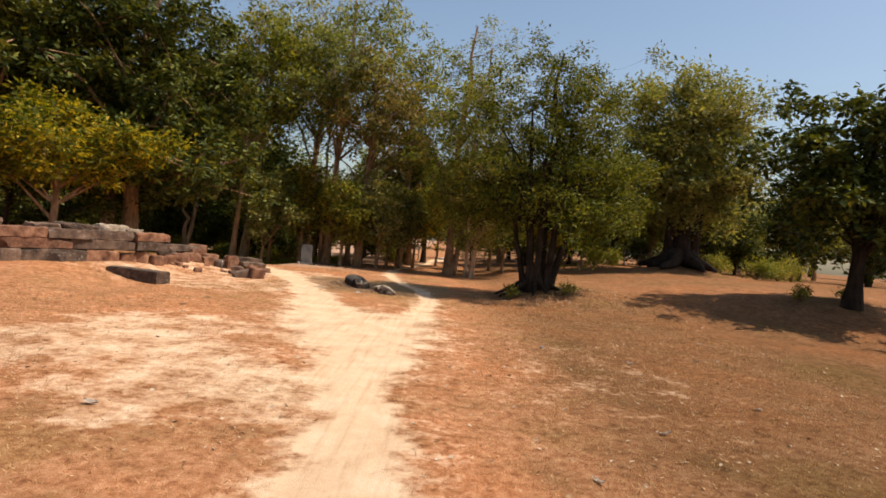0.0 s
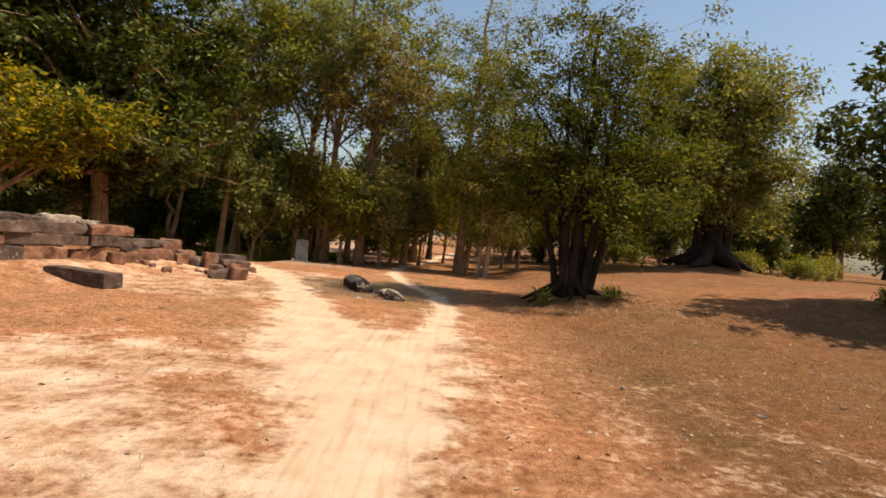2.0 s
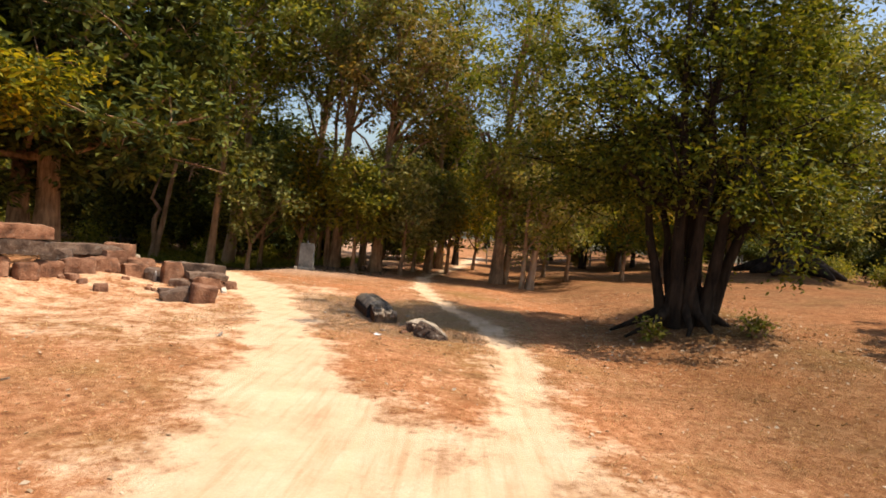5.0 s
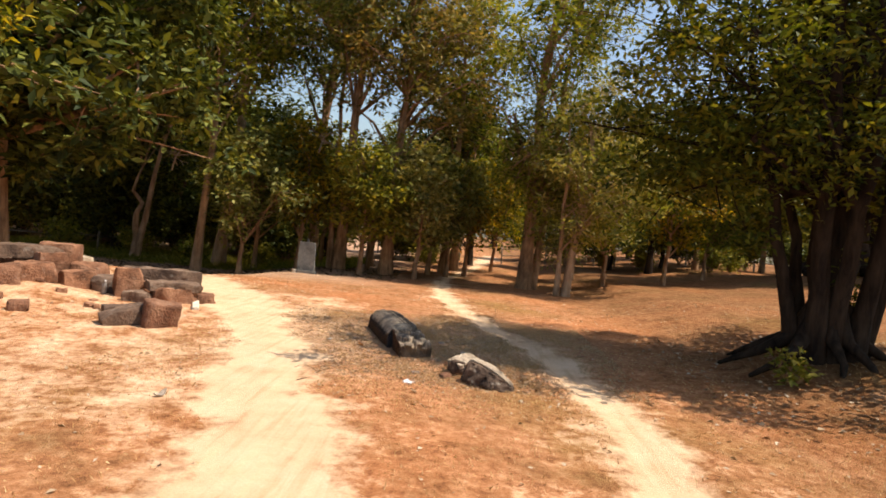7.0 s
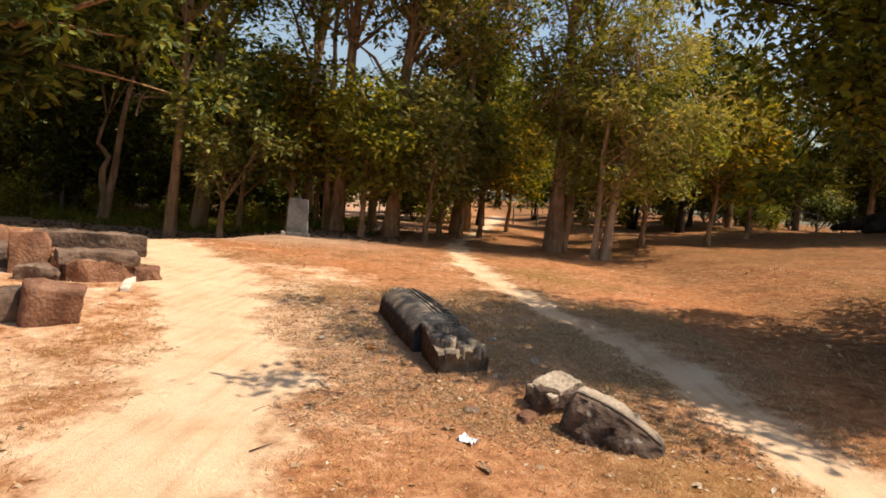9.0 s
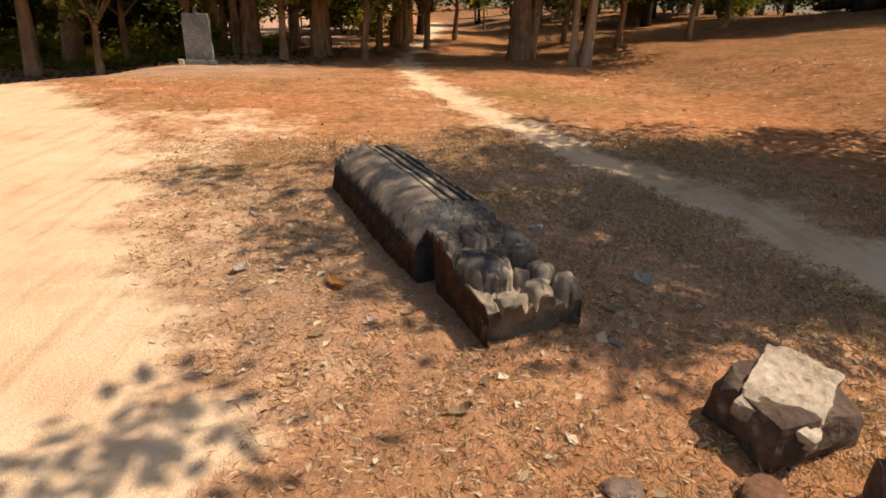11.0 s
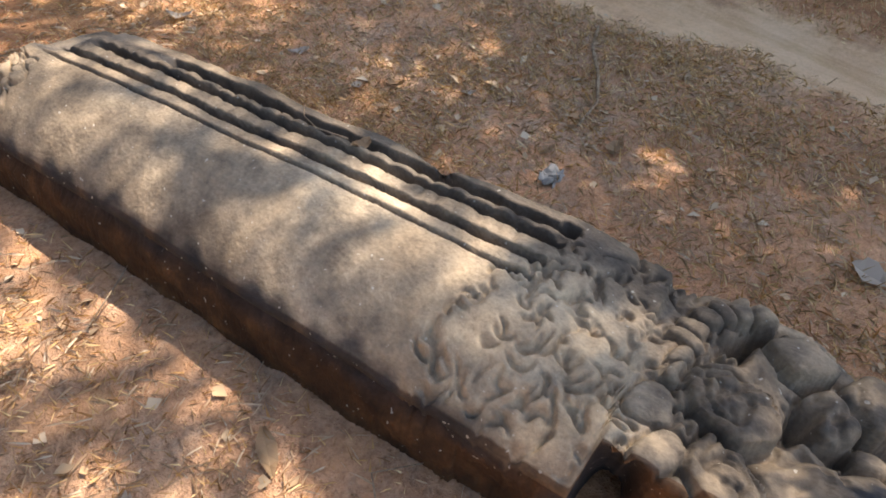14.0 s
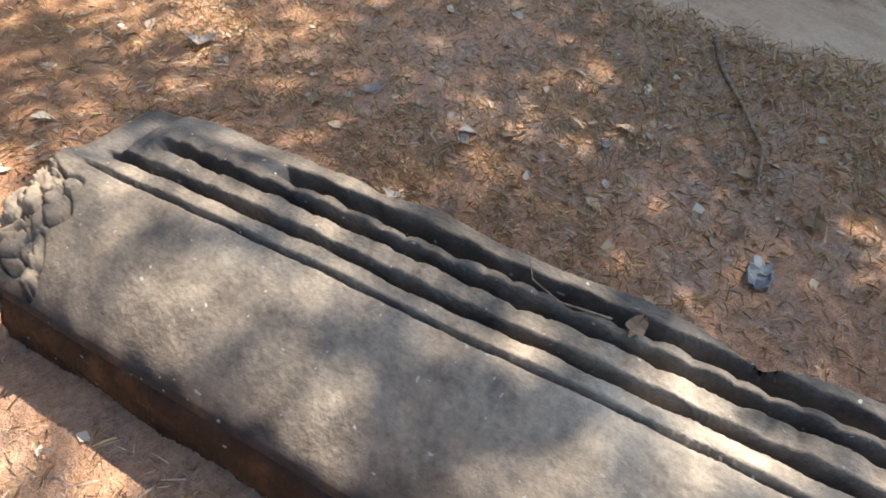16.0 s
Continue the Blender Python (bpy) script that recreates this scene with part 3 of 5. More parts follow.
tree("forest_tree", (-5.6, 35.5), 22, 4.6, (0.1, -0.3, 3.2, 1.2, 1.2, 1.2), [(0, 0, 0.13, 0.03, 0, 0.7), (-0.1, 0, 0.09, -0.06, 0, 0.6)],
     leaf_olive, limbs=12, twigs=4, fill=0.2, clump=0.34, count=3500, length=0.221, bark=bark_pale, label="short forked tree with pale bark")
tree("forest_tree", (-4.5, 31.8), 23, 12.0, (0.5, -0.3, 8.0, 3.0, 2.6, 3.6), [(0, 0, 0.22, 0.04, 0, 0.85)],
     leaf_rust, limbs=30, twigs=5, fill=0.2, clump=0.44, count=9000, length=0.208, label="tree with a mottled brown-green crown")
tree("forest_tree", (-1.4, 44.2), 24, 8.5, (0.2, 0, 5.4, 2.8, 2.6, 2.8), [(0, 0, 0.19, 0.02, 0, 0.85)],
     leaf_grey, limbs=22, twigs=4, fill=0.25, clump=0.51, count=10000, length=0.260, bark=bark_dark, label="dark-trunked tree beside the far path")
tree("feathery_tree", (0.35, 31.3), 25, 14.5, (0.8, 0, 7.4, 2.7, 2.4, 6.2), [(0, 0, 0.23, 0.02, 0, 0.9), (0.3, 0.3, 0.14, 0.08, 0.04, 0.85)],
     leaf_olive, limbs=46, twigs=6, fill=0.15, clump=0.40, count=20000, length=0.195, slim=0.3, droop=0.1, label="tall feathery tree with fine upswept foliage")
tree("feathery_tree", (1.35, 29.6), 26, 7.0, (1.1, 0.2, 4.3, 2.6, 2.3, 2.7), [(-0.15, 0, 0.09, 0.0, 0, 0.8), (0.12, 0.05, 0.14, 0.10, 0.02, 0.8)],
     leaf_grey, limbs=28, twigs=5, fill=0.2, clump=0.38, count=13000, length=0.169, bark=bark_pale, slim=0.32, label="pale-trunked tree with soft hanging foliage")
tree("forest_tree", (-2.6, 35.8), 29, 13.6, (0.3, 0, 9.6, 3.0, 2.8, 3.9), [(0, 0, 0.18, 0.03, 0, 0.88)],
     leaf_olive, limbs=36, twigs=5, fill=0.1, clump=0.40, count=9000, length=0.22, label="tall olive forest tree behind the clearing")
tree("forest_tree", (-8.4, 36.8), 30, 17.0, (0, 0, 12.2, 3.8, 3.2, 4.6), [(0, 0, 0.22, 0.02, 0, 0.88)],
     leaf_grey, limbs=34, twigs=5, fill=0.1, clump=0.46, count=11000, length=0.23, label="tall airy tree with a thin grey-green crown")
tree("forest_tree", (-2.2, 38.5), 27, 11.0, (0, 0, 6.2, 2.2, 2.0, 3.0), [(0, 0, 0.2, 0.01, 0, 0.85)],
     leaf_deep, limbs=24, twigs=4, fill=0.2, clump=0.51, count=7000, length=0.247, label="forest tree in shade behind the clearing")

for i, (ux, uy, uh, ur) in enumerate(((-7.4, 34.2, 5.5, 2.2), (-3.1, 33.4, 5.0, 2.0), (-1.7, 35.0, 5.6, 2.2), (-5.4, 33.4, 4.6, 1.7), (2.9, 36.5, 5.8, 2.3), (-0.4, 39.5, 5.6, 2.3),
                                      (-9.3, 30.7, 5.4, 1.8), (-5.2, 30.5, 5.0, 1.4), (-7.7, 32.0, 5.6, 1.7), (-2.4, 33.2, 5.0, 1.7), (3.3, 32.6, 5.2, 1.9), (6.0, 34.2, 5.0, 2.1), (-3.4, 31.0, 4.8, 1.2), (8.6, 37.0, 4.6, 2.0))):
    tree("understorey_tree", (ux, uy), 60 + i, uh, (0.2, -0.3, uh * 0.64, ur, ur * 0.9, uh * 0.34), [(0, 0, 0.09, 0.05, -0.03, 0.8)], (leaf_grey, leaf_olive, leaf_gold)[i % 3 if i != 1 else 0],
         limbs=22, twigs=5, fill=0.15, clump=0.34, count=4600, length=0.19, label="slender understorey tree with light olive leaves", group="understorey")

# background trees share a few shapes
rng_bg = np.random.RandomState(77)
KINDS = [
    tree("forest_tree", (-22, 40), 31, 11.0, (0, 0, 6.8, 3.4, 3.2, 4.4), [(0, 0, 0.22, 0.02, 0, 0.85)], leaf_deep, limbs=30, twigs=5, fill=0.3, clump=0.72, count=9000, length=0.34, bark=bark_dark, label="forest tree in deep shade beyond the clearing"),
    tree("forest_tree", (-17.5, 43), 32, 13.0, (0, 0, 8.0, 3.8, 3.6, 5.0), [(0, 0, 0.24, -0.02, 0, 0.85)], leaf_olive, limbs=30, twigs=5, fill=0.3, clump=0.75, count=9000, length=0.36, bark=bark_brown, label="forest tree in deep shade beyond the clearing"),
    tree("forest_tree", (-12.5, 41), 33, 9.0, (0, 0, 5.2, 3.2, 3.2, 3.9), [(0, 0, 0.16, 0.03, 0, 0.85), (0.3, 0, 0.1, 0.08, 0, 0.7)], leaf_deep, limbs=30, twigs=5, fill=0.4, clump=0.7, count=8500, length=0.34, bark=bark_dark, label="forest tree in deep shade beyond the clearing"),
]
SPOTS = [(-27, 36), (-24, 46), (-20.5, 49), (-15, 48), (-10, 46), (-8.2, 42), (-6.0, 47), (-12.5, 53), (-18, 56), (-24.5, 55), (-30, 44), (-31, 54), (-5.5, 53), (-8.5, 58), (-14, 61),
         (-22, 30), (-26, 27), (-17.5, 36.5), (-35, 38), (-37, 50), (-21, 63), (-29, 64), (-3.5, 60), (3.0, 56), (6.5, 58), (4.8, 47), (8.2, 52), (12, 60), (16.5, 58), (21, 62), (26, 66), (31, 64), (9.5, 45), (7.2, 41.5), (10.2, 43), (5.6, 44), (13.2, 47), (17.0, 49.5), (21.5, 46.5), (26.5, 45.0),
         (19.5, 46), (24, 50), (29.5, 52), (36, 58), (42, 60), (34, 47), (41, 49), (50, 62), (58, 66), (-42, 60), (-50, 50), (-45, 36), (-33, 28), (-28, 18)]
for i, (bx, by) in enumerate(SPOTS):
    s = 0.8 + 0.45 * rng_bg.rand()
    if -16.5 < bx < 1.0:
        s *= 0.66
    if bx > 1:
        s *= 0.75
    bx, by = bx + rng_bg.uniform(-0.8, 0.8), by + rng_bg.uniform(-0.8, 0.8)
    o = copy_thing(KINDS[i % 3], pose(bx, by, ground_at(bx, by) - 0.04, 0, 0, rng_bg.uniform(0, 360)))
    o.scale = (s, s, s * rng_bg.uniform(0.9, 1.1))
# far tree line beyond the field
FAR = tree("distant_tree", (-70, 118), 41, 11.0, (0, 0, 6.4, 4.2, 4.0, 4.6), [(0, 0, 0.25, 0.02, 0, 0.85)], leaf_grey, limbs=22, twigs=4, fill=0.5, clump=1.1, count=2600, length=0.75, bark=bark_dark, label="distant tree beyond the dry field")
for i in range(34):
    ang = radians(-62 + i * 3.75)
    d = rng_bg.uniform(105, 150)
    bx, by = d * math.sin(ang), d * math.cos(ang)
    s = rng_bg.uniform(0.9, 1.3)
    o = copy_thing(FAR, pose(bx, by, ground_at(bx, by), 0, 0, rng_bg.uniform(0, 360)))
    o.scale = (s * 1.5, s * 1.5, s)


# ---- stones ----
def stone_mesh(name, size, mat, parent, seed, rounding=0.22, rough=0.03, cuts=6, chips=0.5, label=""):
    """A broken block: a box with fractured corners, worn edges and uneven faces, standing on its base."""
    rng = random.Random(seed)
    sx, sy, sz = size
    small = min(size)
    bm = bmesh.new()
    bmesh.ops.create_cube(bm, size=1.0)
    bmesh.ops.scale(bm, verts=bm.verts, vec=size)
    for _ in range(4 + int(rounding * 14)):
        n = Vector((rng.choice((-1, 1)) * rng.uniform(0.15, 1), rng.choice((-1, 1)) * rng.uniform(0.15, 1), rng.uniform(-0.1, 1))).normalized()
        n = Vector((n.x / sx, n.y / sy, n.z / sz)).normalized()
        reach = abs(n.x) * sx / 2 + abs(n.y) * sy / 2 + abs(n.z) * sz / 2
        cut = bmesh.ops.bisect_plane(bm, geom=bm.verts[:] + bm.edges[:] + bm.faces[:], plane_co=n * reach * (1 - rng.uniform(0.05, 0.20 + 0.35 * chips * rounding)), plane_no=n, clear_outer=True)
        edges = [e for e in cut["geom_cut"] if isinstance(e, bmesh.types.BMEdge)]
        if len(edges) > 2:
            bmesh.ops.edgenet_fill(bm, edges=edges)
    bmesh.ops.triangulate(bm, faces=bm.faces[:])
    step = max(small / max(2.0, cuts * 0.75), 0.02)
    for _ in range(7):
        long = [e for e in bm.edges if e.calc_length() > step * 1.5]
        if not long:
            break
        bmesh.ops.subdivide_edges(bm, edges=long, cuts=1)
        bmesh.ops.triangulate(bm, faces=[f for f in bm.faces if len(f.verts) > 3])
    for _ in range(1):
        bmesh.ops.smooth_vert(bm, verts=bm.verts[:], factor=0.15 + 0.4 * rounding, use_axis_x=True, use_axis_y=True, use_axis_z=True)
    bmesh.ops.recalc_face_normals(bm, faces=bm.faces[:])
    bm.normal_update()
    off = Vector((rng.uniform(0, 90), rng.uniform(0, 90), rng.uniform(0, 90)))
    moves = []
    for v in bm.verts:
        q = v.co
        w = noise.noise(q * (1.1 / small) + off) + 0.5 * noise.noise(q * (3.1 / small) + off) + 0.3 * noise.noise(q * (8.0 / small) + off)
        layer = 0.25 * noise.noise(Vector((q.x * 0.6, q.y * 0.6, q.z * 22)) + off)
        moves.append(v.normal * (w + layer) * rough)
    for v, m in zip(bm.verts, moves):
        v.co += m + Vector((0, 0, sz / 2))
    ob = part(name, bm, mat, parent, label, smooth=True)
    ob.data.set_sharp_from_angle(angle=radians(34 if rounding < 0.45 else 60))
    return ob


def loose_block(place, size, mat, seed, yaw=0, tilt=(0, 0), z=None, label="", name="stone_block", group="rubble blocks", rounding=0.36, rough=0.04, cuts=6):
    x, y = place
    h = ground_at(x, y) - 0.03 if z is None else z
    ob = stone_mesh(name, size, mat, None, seed, rounding, rough, cuts)
    ob.matrix_world = pose(x, y, h, tilt[0], tilt[1], yaw)
    tagged(ob, label, "stone block", group)
    return ob


def ruined_wall():
    """Three courses of large blocks without mortar, the top ones shorter, with slabs left on top."""
    rng = random.Random(5)
    wall = empty("ruined_wall", pose(0, 0, 0))
    tagged(wall, "ruined wall of weathered grey-brown stone blocks, partly collapsed", "ruined wall")
    ax, ay, bx, by = WALL_LINE
    length = math.hypot(bx - ax, by - ay)
    yaw = math.degrees(math.atan2(by - ay, bx - ax))
    z = 0.20
    for course, (h, s0, s1, deep) in enumerate(((0.41, 0.0, length - 2.0, 0.62), (0.27, 0.2, length - 0.25, 0.60), (0.26, 0.0, length - 0.30, 0.56))):
        s = s0 - rng.uniform(0, 0.5)
        while s < s1:
            w = min(rng.uniform(1.0, 1.9), s1 - s + 0.25)
            if w < 0.4:
                break
            t = (s + w / 2) / length
            blk = stone_mesh("block", (w - 0.02, deep * rng.uniform(0.9, 1.1), h - 0.012), rng.choice((sandstone, dark_stone, sandstone, laterite)), wall, rng.randrange(9999), 0.16, 0.020, 7, 0.5)
            blk.matrix_basis = pose(ax + (bx - ax) * t + rng.uniform(-0.05, 0.05), ay + (by - ay) * t, z + rng.uniform(-0.004, 0.004), rng.uniform(-1.2, 1.2), rng.uniform(-0.6, 0.6), yaw + rng.uniform(-1.5, 1.5))
            s += w
        z += h
    for s, w, d, h, mat in ((length - 1.75, 0.9, 0.5, 0.17, pale_stone), (length - 1.15, 0.6, 0.5, 0.07, pale_stone), (length - 2.7, 1.2, 0.6, 0.13, dark_stone), (length - 3.6, 0.7, 0.5, 0.10, sandstone), (length - 5.0, 0.6, 0.5, 0.16, sandstone), (length - 5.9, 0.5, 0.4, 0.20, dark_stone)):
        t = s / length
        blk = stone_mesh("capping_slab", (w, d, h), mat, wall, rng.randrange(9999), 0.3, 0.03, 6, 0.5)
        blk.matrix_basis = pose(ax + (bx - ax) * t - 0.15, ay + (by - ay) * t, z - 0.01, rng.uniform(-2, 2), rng.uniform(-3, 3), yaw + rng.uniform(-9, 9))


WALL_LINE = (-12.25, 10.4, -8.62, 18.55)
ruined_wall()

LAT = "rough red-brown laterite block fallen in the rubble"
SAN = "weathered grey-brown sandstone block in the rubble"
# low row of rough blocks
for i, (bx, by, w, d, h) in enumerate(((-8.55, 18.45, 0.48, 0.36, 0.28), (-8.35, 18.98, 0.60, 0.36, 0.28), (-8.2, 19.55, 0.54, 0.36, 0.31), (-7.82, 19.98, 0.50, 0.34, 0.28), (-9.15, 17.3, 0.46, 0.36, 0.24))):
    loose_block((bx, by), (w, d, h), laterite, 40 + i, 50 + 3 * i, label=LAT, rounding=0.42, rough=0.04)
loose_block((-7.05, 20.05), (0.36, 0.36, 0.50), laterite, 50, 40, label="upright rough laterite block at the end of the rubble", rounding=0.3, rough=0.035)
loose_block((-7.55, 21.0), (0.6, 0.45, 0.28), laterite, 65, 30, label=LAT, rounding=0.3)
loose_block((-7.05, 21.15), (1.25, 0.42, 0.26), sandstone, 51, 28, (0, 2), z=0.20, label="long sandstone slab lying across the rubble", rounding=0.22, rough=0.02)
loose_block((-6.8, 21.1), (0.7, 0.4, 0.24), laterite, 66, 12, label=LAT)
loose_block((-6.35, 20.15), (0.66, 0.40, 0.27), laterite, 53, 42, label=LAT, rounding=0.42, rough=0.045)
loose_block((-6.38, 20.2), (0.78, 0.42, 0.14), sandstone, 54, 38, (0, 2), z=0.225, label="flat sandstone slab lying on a laterite block", rounding=0.25, rough=0.018)
loose_block((-6.7, 20.75), (0.9, 0.40, 0.15), sandstone, 52, 30, (1, 2), label=SAN, rounding=0.25, rough=0.02)
loose_block((-6.10, 18.38), (0.52, 0.30, 0.24), sandstone, 55, 40, (6, -14), label=SAN, rounding=0.35, rough=0.02)
loose_block((-5.70, 18.46), (0.42, 0.38, 0.34), laterite, 56, 34, (4, 6), label=LAT, rounding=0.45, rough=0.04)
loose_block((-6.45, 18.98), (0.55, 0.26, 0.12), sandstone, 57, 40, label="flat weathered sandstone slab on the ground", rounding=0.22, rough=0.015)
loose_block((-8.85, 19.55), (0.9, 0.45, 0.40), laterite, 58, 62, label=LAT)
loose_block((-8.72, 19.62), (1.55, 0.46, 0.20), sandstone, 59, 64, (0, 1), z=0.575, label="long sandstone slab lying across the rubble", rounding=0.22, rough=0.02)
loose_block((-8.75, 21.3), (0.52, 0.42, 0.34), pale_stone, 60, 56, (0, 3), label="pale sandstone block in the rubble", rounding=0.25, rough=0.02)
loose_block((-8.92, 17.70), (0.38, 0.34, 0.36), laterite, 61, 40, label=LAT, rounding=0.55, rough=0.03)
loose_block((-8.58, 17.95), (0.32, 0.30, 0.30), laterite, 62, 60, label=LAT, rounding=0.55, rough=0.03)
loose_block((-8.35, 20.35), (0.55, 0.4, 0.62), laterite, 63, 15, label=LAT, rounding=0.4, rough=0.04)
loose_block((-8.1, 20.6), (0.5, 0.4, 0.24), pale_stone, 64, -10, label="pale sandstone block in the rubble", rounding=0.3, rough=0.03)
for i, (bx, by, w, d, h, yaw) in enumerate(((-7.52, 20.25, 0.46, 0.34, 0.30, 44), (-7.95, 20.5, 0.5, 0.4, 0.42, 20), (-8.3, 20.0, 0.44, 0.36, 0.46, 70), (-8.75, 19.0, 0.5, 0.4, 0.40, 35), (-6.95, 20.5, 0.42, 0.36, 0.30, 10), (-6.1, 20.45, 0.5, 0.3, 0.16, 60), (-6.72, 19.75, 0.34, 0.26, 0.18, 15))):
    loose_block((bx, by), (w, d, h), laterite if i % 3 else sandstone, 140 + i, yaw, (3 * math.sin(i), 3 * math.cos(i)), label=LAT if i % 3 else SAN, rounding=0.42, rough=0.045)
for i in range(24):
    rr = random.Random(200 + i)
    px, py = rr.uniform(-9.0, -6.2), rr.uniform(18.2, 21.2)
    s = rr.uniform(0.10, 0.24)
    loose_block((px, py), (s, s * rr.uniform(0.6, 0.9), s * rr.uniform(0.5, 0.8)), laterite, 300 + i, rr.uniform(0, 180), label="small broken laterite lump among the rubble", name="stone_lump", group="rubble lumps", rounding=0.5, rough=0.02, cuts=3)

# fallen column pieces in the grass
loose_block((-7.62, 15.02), (1.72, 0.44, 0.30), dark_stone, 70, -21, (0, 0), label="long grey stone column piece lying in dry grass", name="column_piece", group="fallen column pieces", rounding=0.30, rough=0.012, cuts=8)
loose_block((-9.95, 15.1), (0.72, 0.34, 0.24), dark_stone, 71, 20, label="short grey stone column piece lying in dry grass", name="column_piece", group="fallen column pieces", rounding=0.3, rough=0.02)
# pale kerb by the sandy path
k = loose_block((-6.05, 20.3), (1.35, 0.09, 0.08), whitewash, 72, 114, label="thin whitewashed edging stone beside the sandy path", name="edging_stone", group="", rounding=0.3, rough=0.012)

# broken carved stone in two pieces
def ridge_stone(place, seed):
    """A carved stone wedge: shade in its dark colour, sunlight in a pale ridge strip."""
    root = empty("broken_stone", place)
    tagged(root, "broken carved stone in dry grass, ridge coloured as sunlit, sides as shaded", "broken stone", "broken carved stone")
    rows = [(-0.31, 0.10, 0.20), (-0.25, 0.15, 0.29), (-0.10, 0.165, 0.265), (0.06, 0.155, 0.215), (0.20, 0.125, 0.15), (0.31, 0.075, 0.075)]
    n, k = 44, 26
    xs = np.linspace(-0.32, 0.31, n)
    wide = np.interp(xs, [r[0] for r in rows], [r[1] for r in rows])
    high = np.interp(xs, [r[0] for r in rows], [r[2] for r in rows])
    prof = np.array([(-1.0, -0.12), (-1.05, 0.3), (-0.72, 0.72), (-0.40, 0.93), (-0.28, 0.97), (0.62, 1.0), (0.75, 0.86), (0.9, 0.35), (0.9, -0.12)])
    w = np.linspace(0, 1, k)
    at = np.linspace(0, 1, len(prof))
    py, pz = np.interp(w, at, prof[:, 0]), np.interp(w, at, prof[:, 1])
    off = Vector((seed, 3.1, 7.7))
    V = []
    for a in range(n):
        for b in range(k):
            q = Vector((xs[a], py[b] * wide[a], pz[b] * high[a]))
            d = 0.016 * noise.noise(q * 9 + off) + 0.012 * noise.noise(q * 24 + off)
            front = max(0.0, -py[b]) * (0 < pz[b] < 0.93)
            groove = -0.030 * front * max(0.0, math.sin(q.x * 34 + 2.2 * math.sin(q.z * 26) + 1)) ** 3 - 0.020 * front * max(0.0, math.sin(q.z * 58 + 2.5 * math.sin(q.x * 17))) ** 4
            V.append((q.x + d * 0.5, q.y - (d + groove) * (1 if py[b] < 0 else -1), q.z + d * (0.3 if 0.62 > py[b] > -0.34 else 0.8)))
    F = [(a * k + b, a * k + b + 1, (a + 1) * k + b + 1, (a + 1) * k + b) for a in range(n - 1) for b in range(k - 1)]
    body = bpy.data.meshes.new("stone_body")
    caps = [tuple(range(k - 1, -1, -1)), tuple(range((n - 1) * k, n * k))]
    body.from_pydata(V, [], F + caps)
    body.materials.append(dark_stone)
    body.polygons.foreach_set("use_smooth", [True] * len(body.polygons))
    ob = new("stone_body", body)
    ob.parent = root
    ob.data.set_sharp_from_angle(angle=radians(50))
    # pale strip laid on the ridge stands for sun on the upper face
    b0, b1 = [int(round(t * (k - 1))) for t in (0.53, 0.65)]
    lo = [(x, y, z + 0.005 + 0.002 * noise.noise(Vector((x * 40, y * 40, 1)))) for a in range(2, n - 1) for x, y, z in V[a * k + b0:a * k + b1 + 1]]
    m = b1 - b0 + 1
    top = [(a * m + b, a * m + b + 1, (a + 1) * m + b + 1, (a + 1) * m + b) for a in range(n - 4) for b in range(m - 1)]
    strip = link_mesh("worn_ridge", lo, top, pale_stone, root, "upper face coloured pale as if sunlit", smooth=True)
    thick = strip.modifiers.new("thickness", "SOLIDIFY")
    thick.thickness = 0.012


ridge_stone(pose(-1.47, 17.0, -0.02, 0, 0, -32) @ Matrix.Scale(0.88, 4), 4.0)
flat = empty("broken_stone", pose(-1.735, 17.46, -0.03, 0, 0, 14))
tagged(flat, "broken stone with a flat overhanging top, coloured as sunlit over a shaded body", "broken stone", "broken carved stone")
# dark body and pale top carry the stone's shade and sunlight as colour
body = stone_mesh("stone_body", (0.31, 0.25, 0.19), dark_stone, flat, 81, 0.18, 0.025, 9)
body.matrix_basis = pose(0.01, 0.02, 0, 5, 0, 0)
cap = stone_mesh("flat_top", (0.29, 0.20, 0.05), pale_stone, flat, 88, 0.22, 0.014, 4, label="flat top face coloured pale as if sunlit")
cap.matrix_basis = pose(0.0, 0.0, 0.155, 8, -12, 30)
loose_block((-1.92, 17.22), (0.14, 0.10, 0.07), laterite, 82, 40, label="small stone chip beside the broken stone", name="stone_chip", group="stone chips", rounding=0.5, rough=0.012, cuts=3)
loose_block((-2.25, 17.28), (0.10, 0.07, 0.045), sandstone, 83, 10, label="small stone chip in dry grass", name="stone_chip", group="stone chips", rounding=0.5, rough=0.012, cuts=3)
loose_block((-3.40, 19.93), (0.15, 0.10, 0.035), sandstone, 84, 10, label="flat stone chip beside the carved slab", name="stone_chip", group="stone chips", rounding=0.5, rough=0.012, cuts=4)


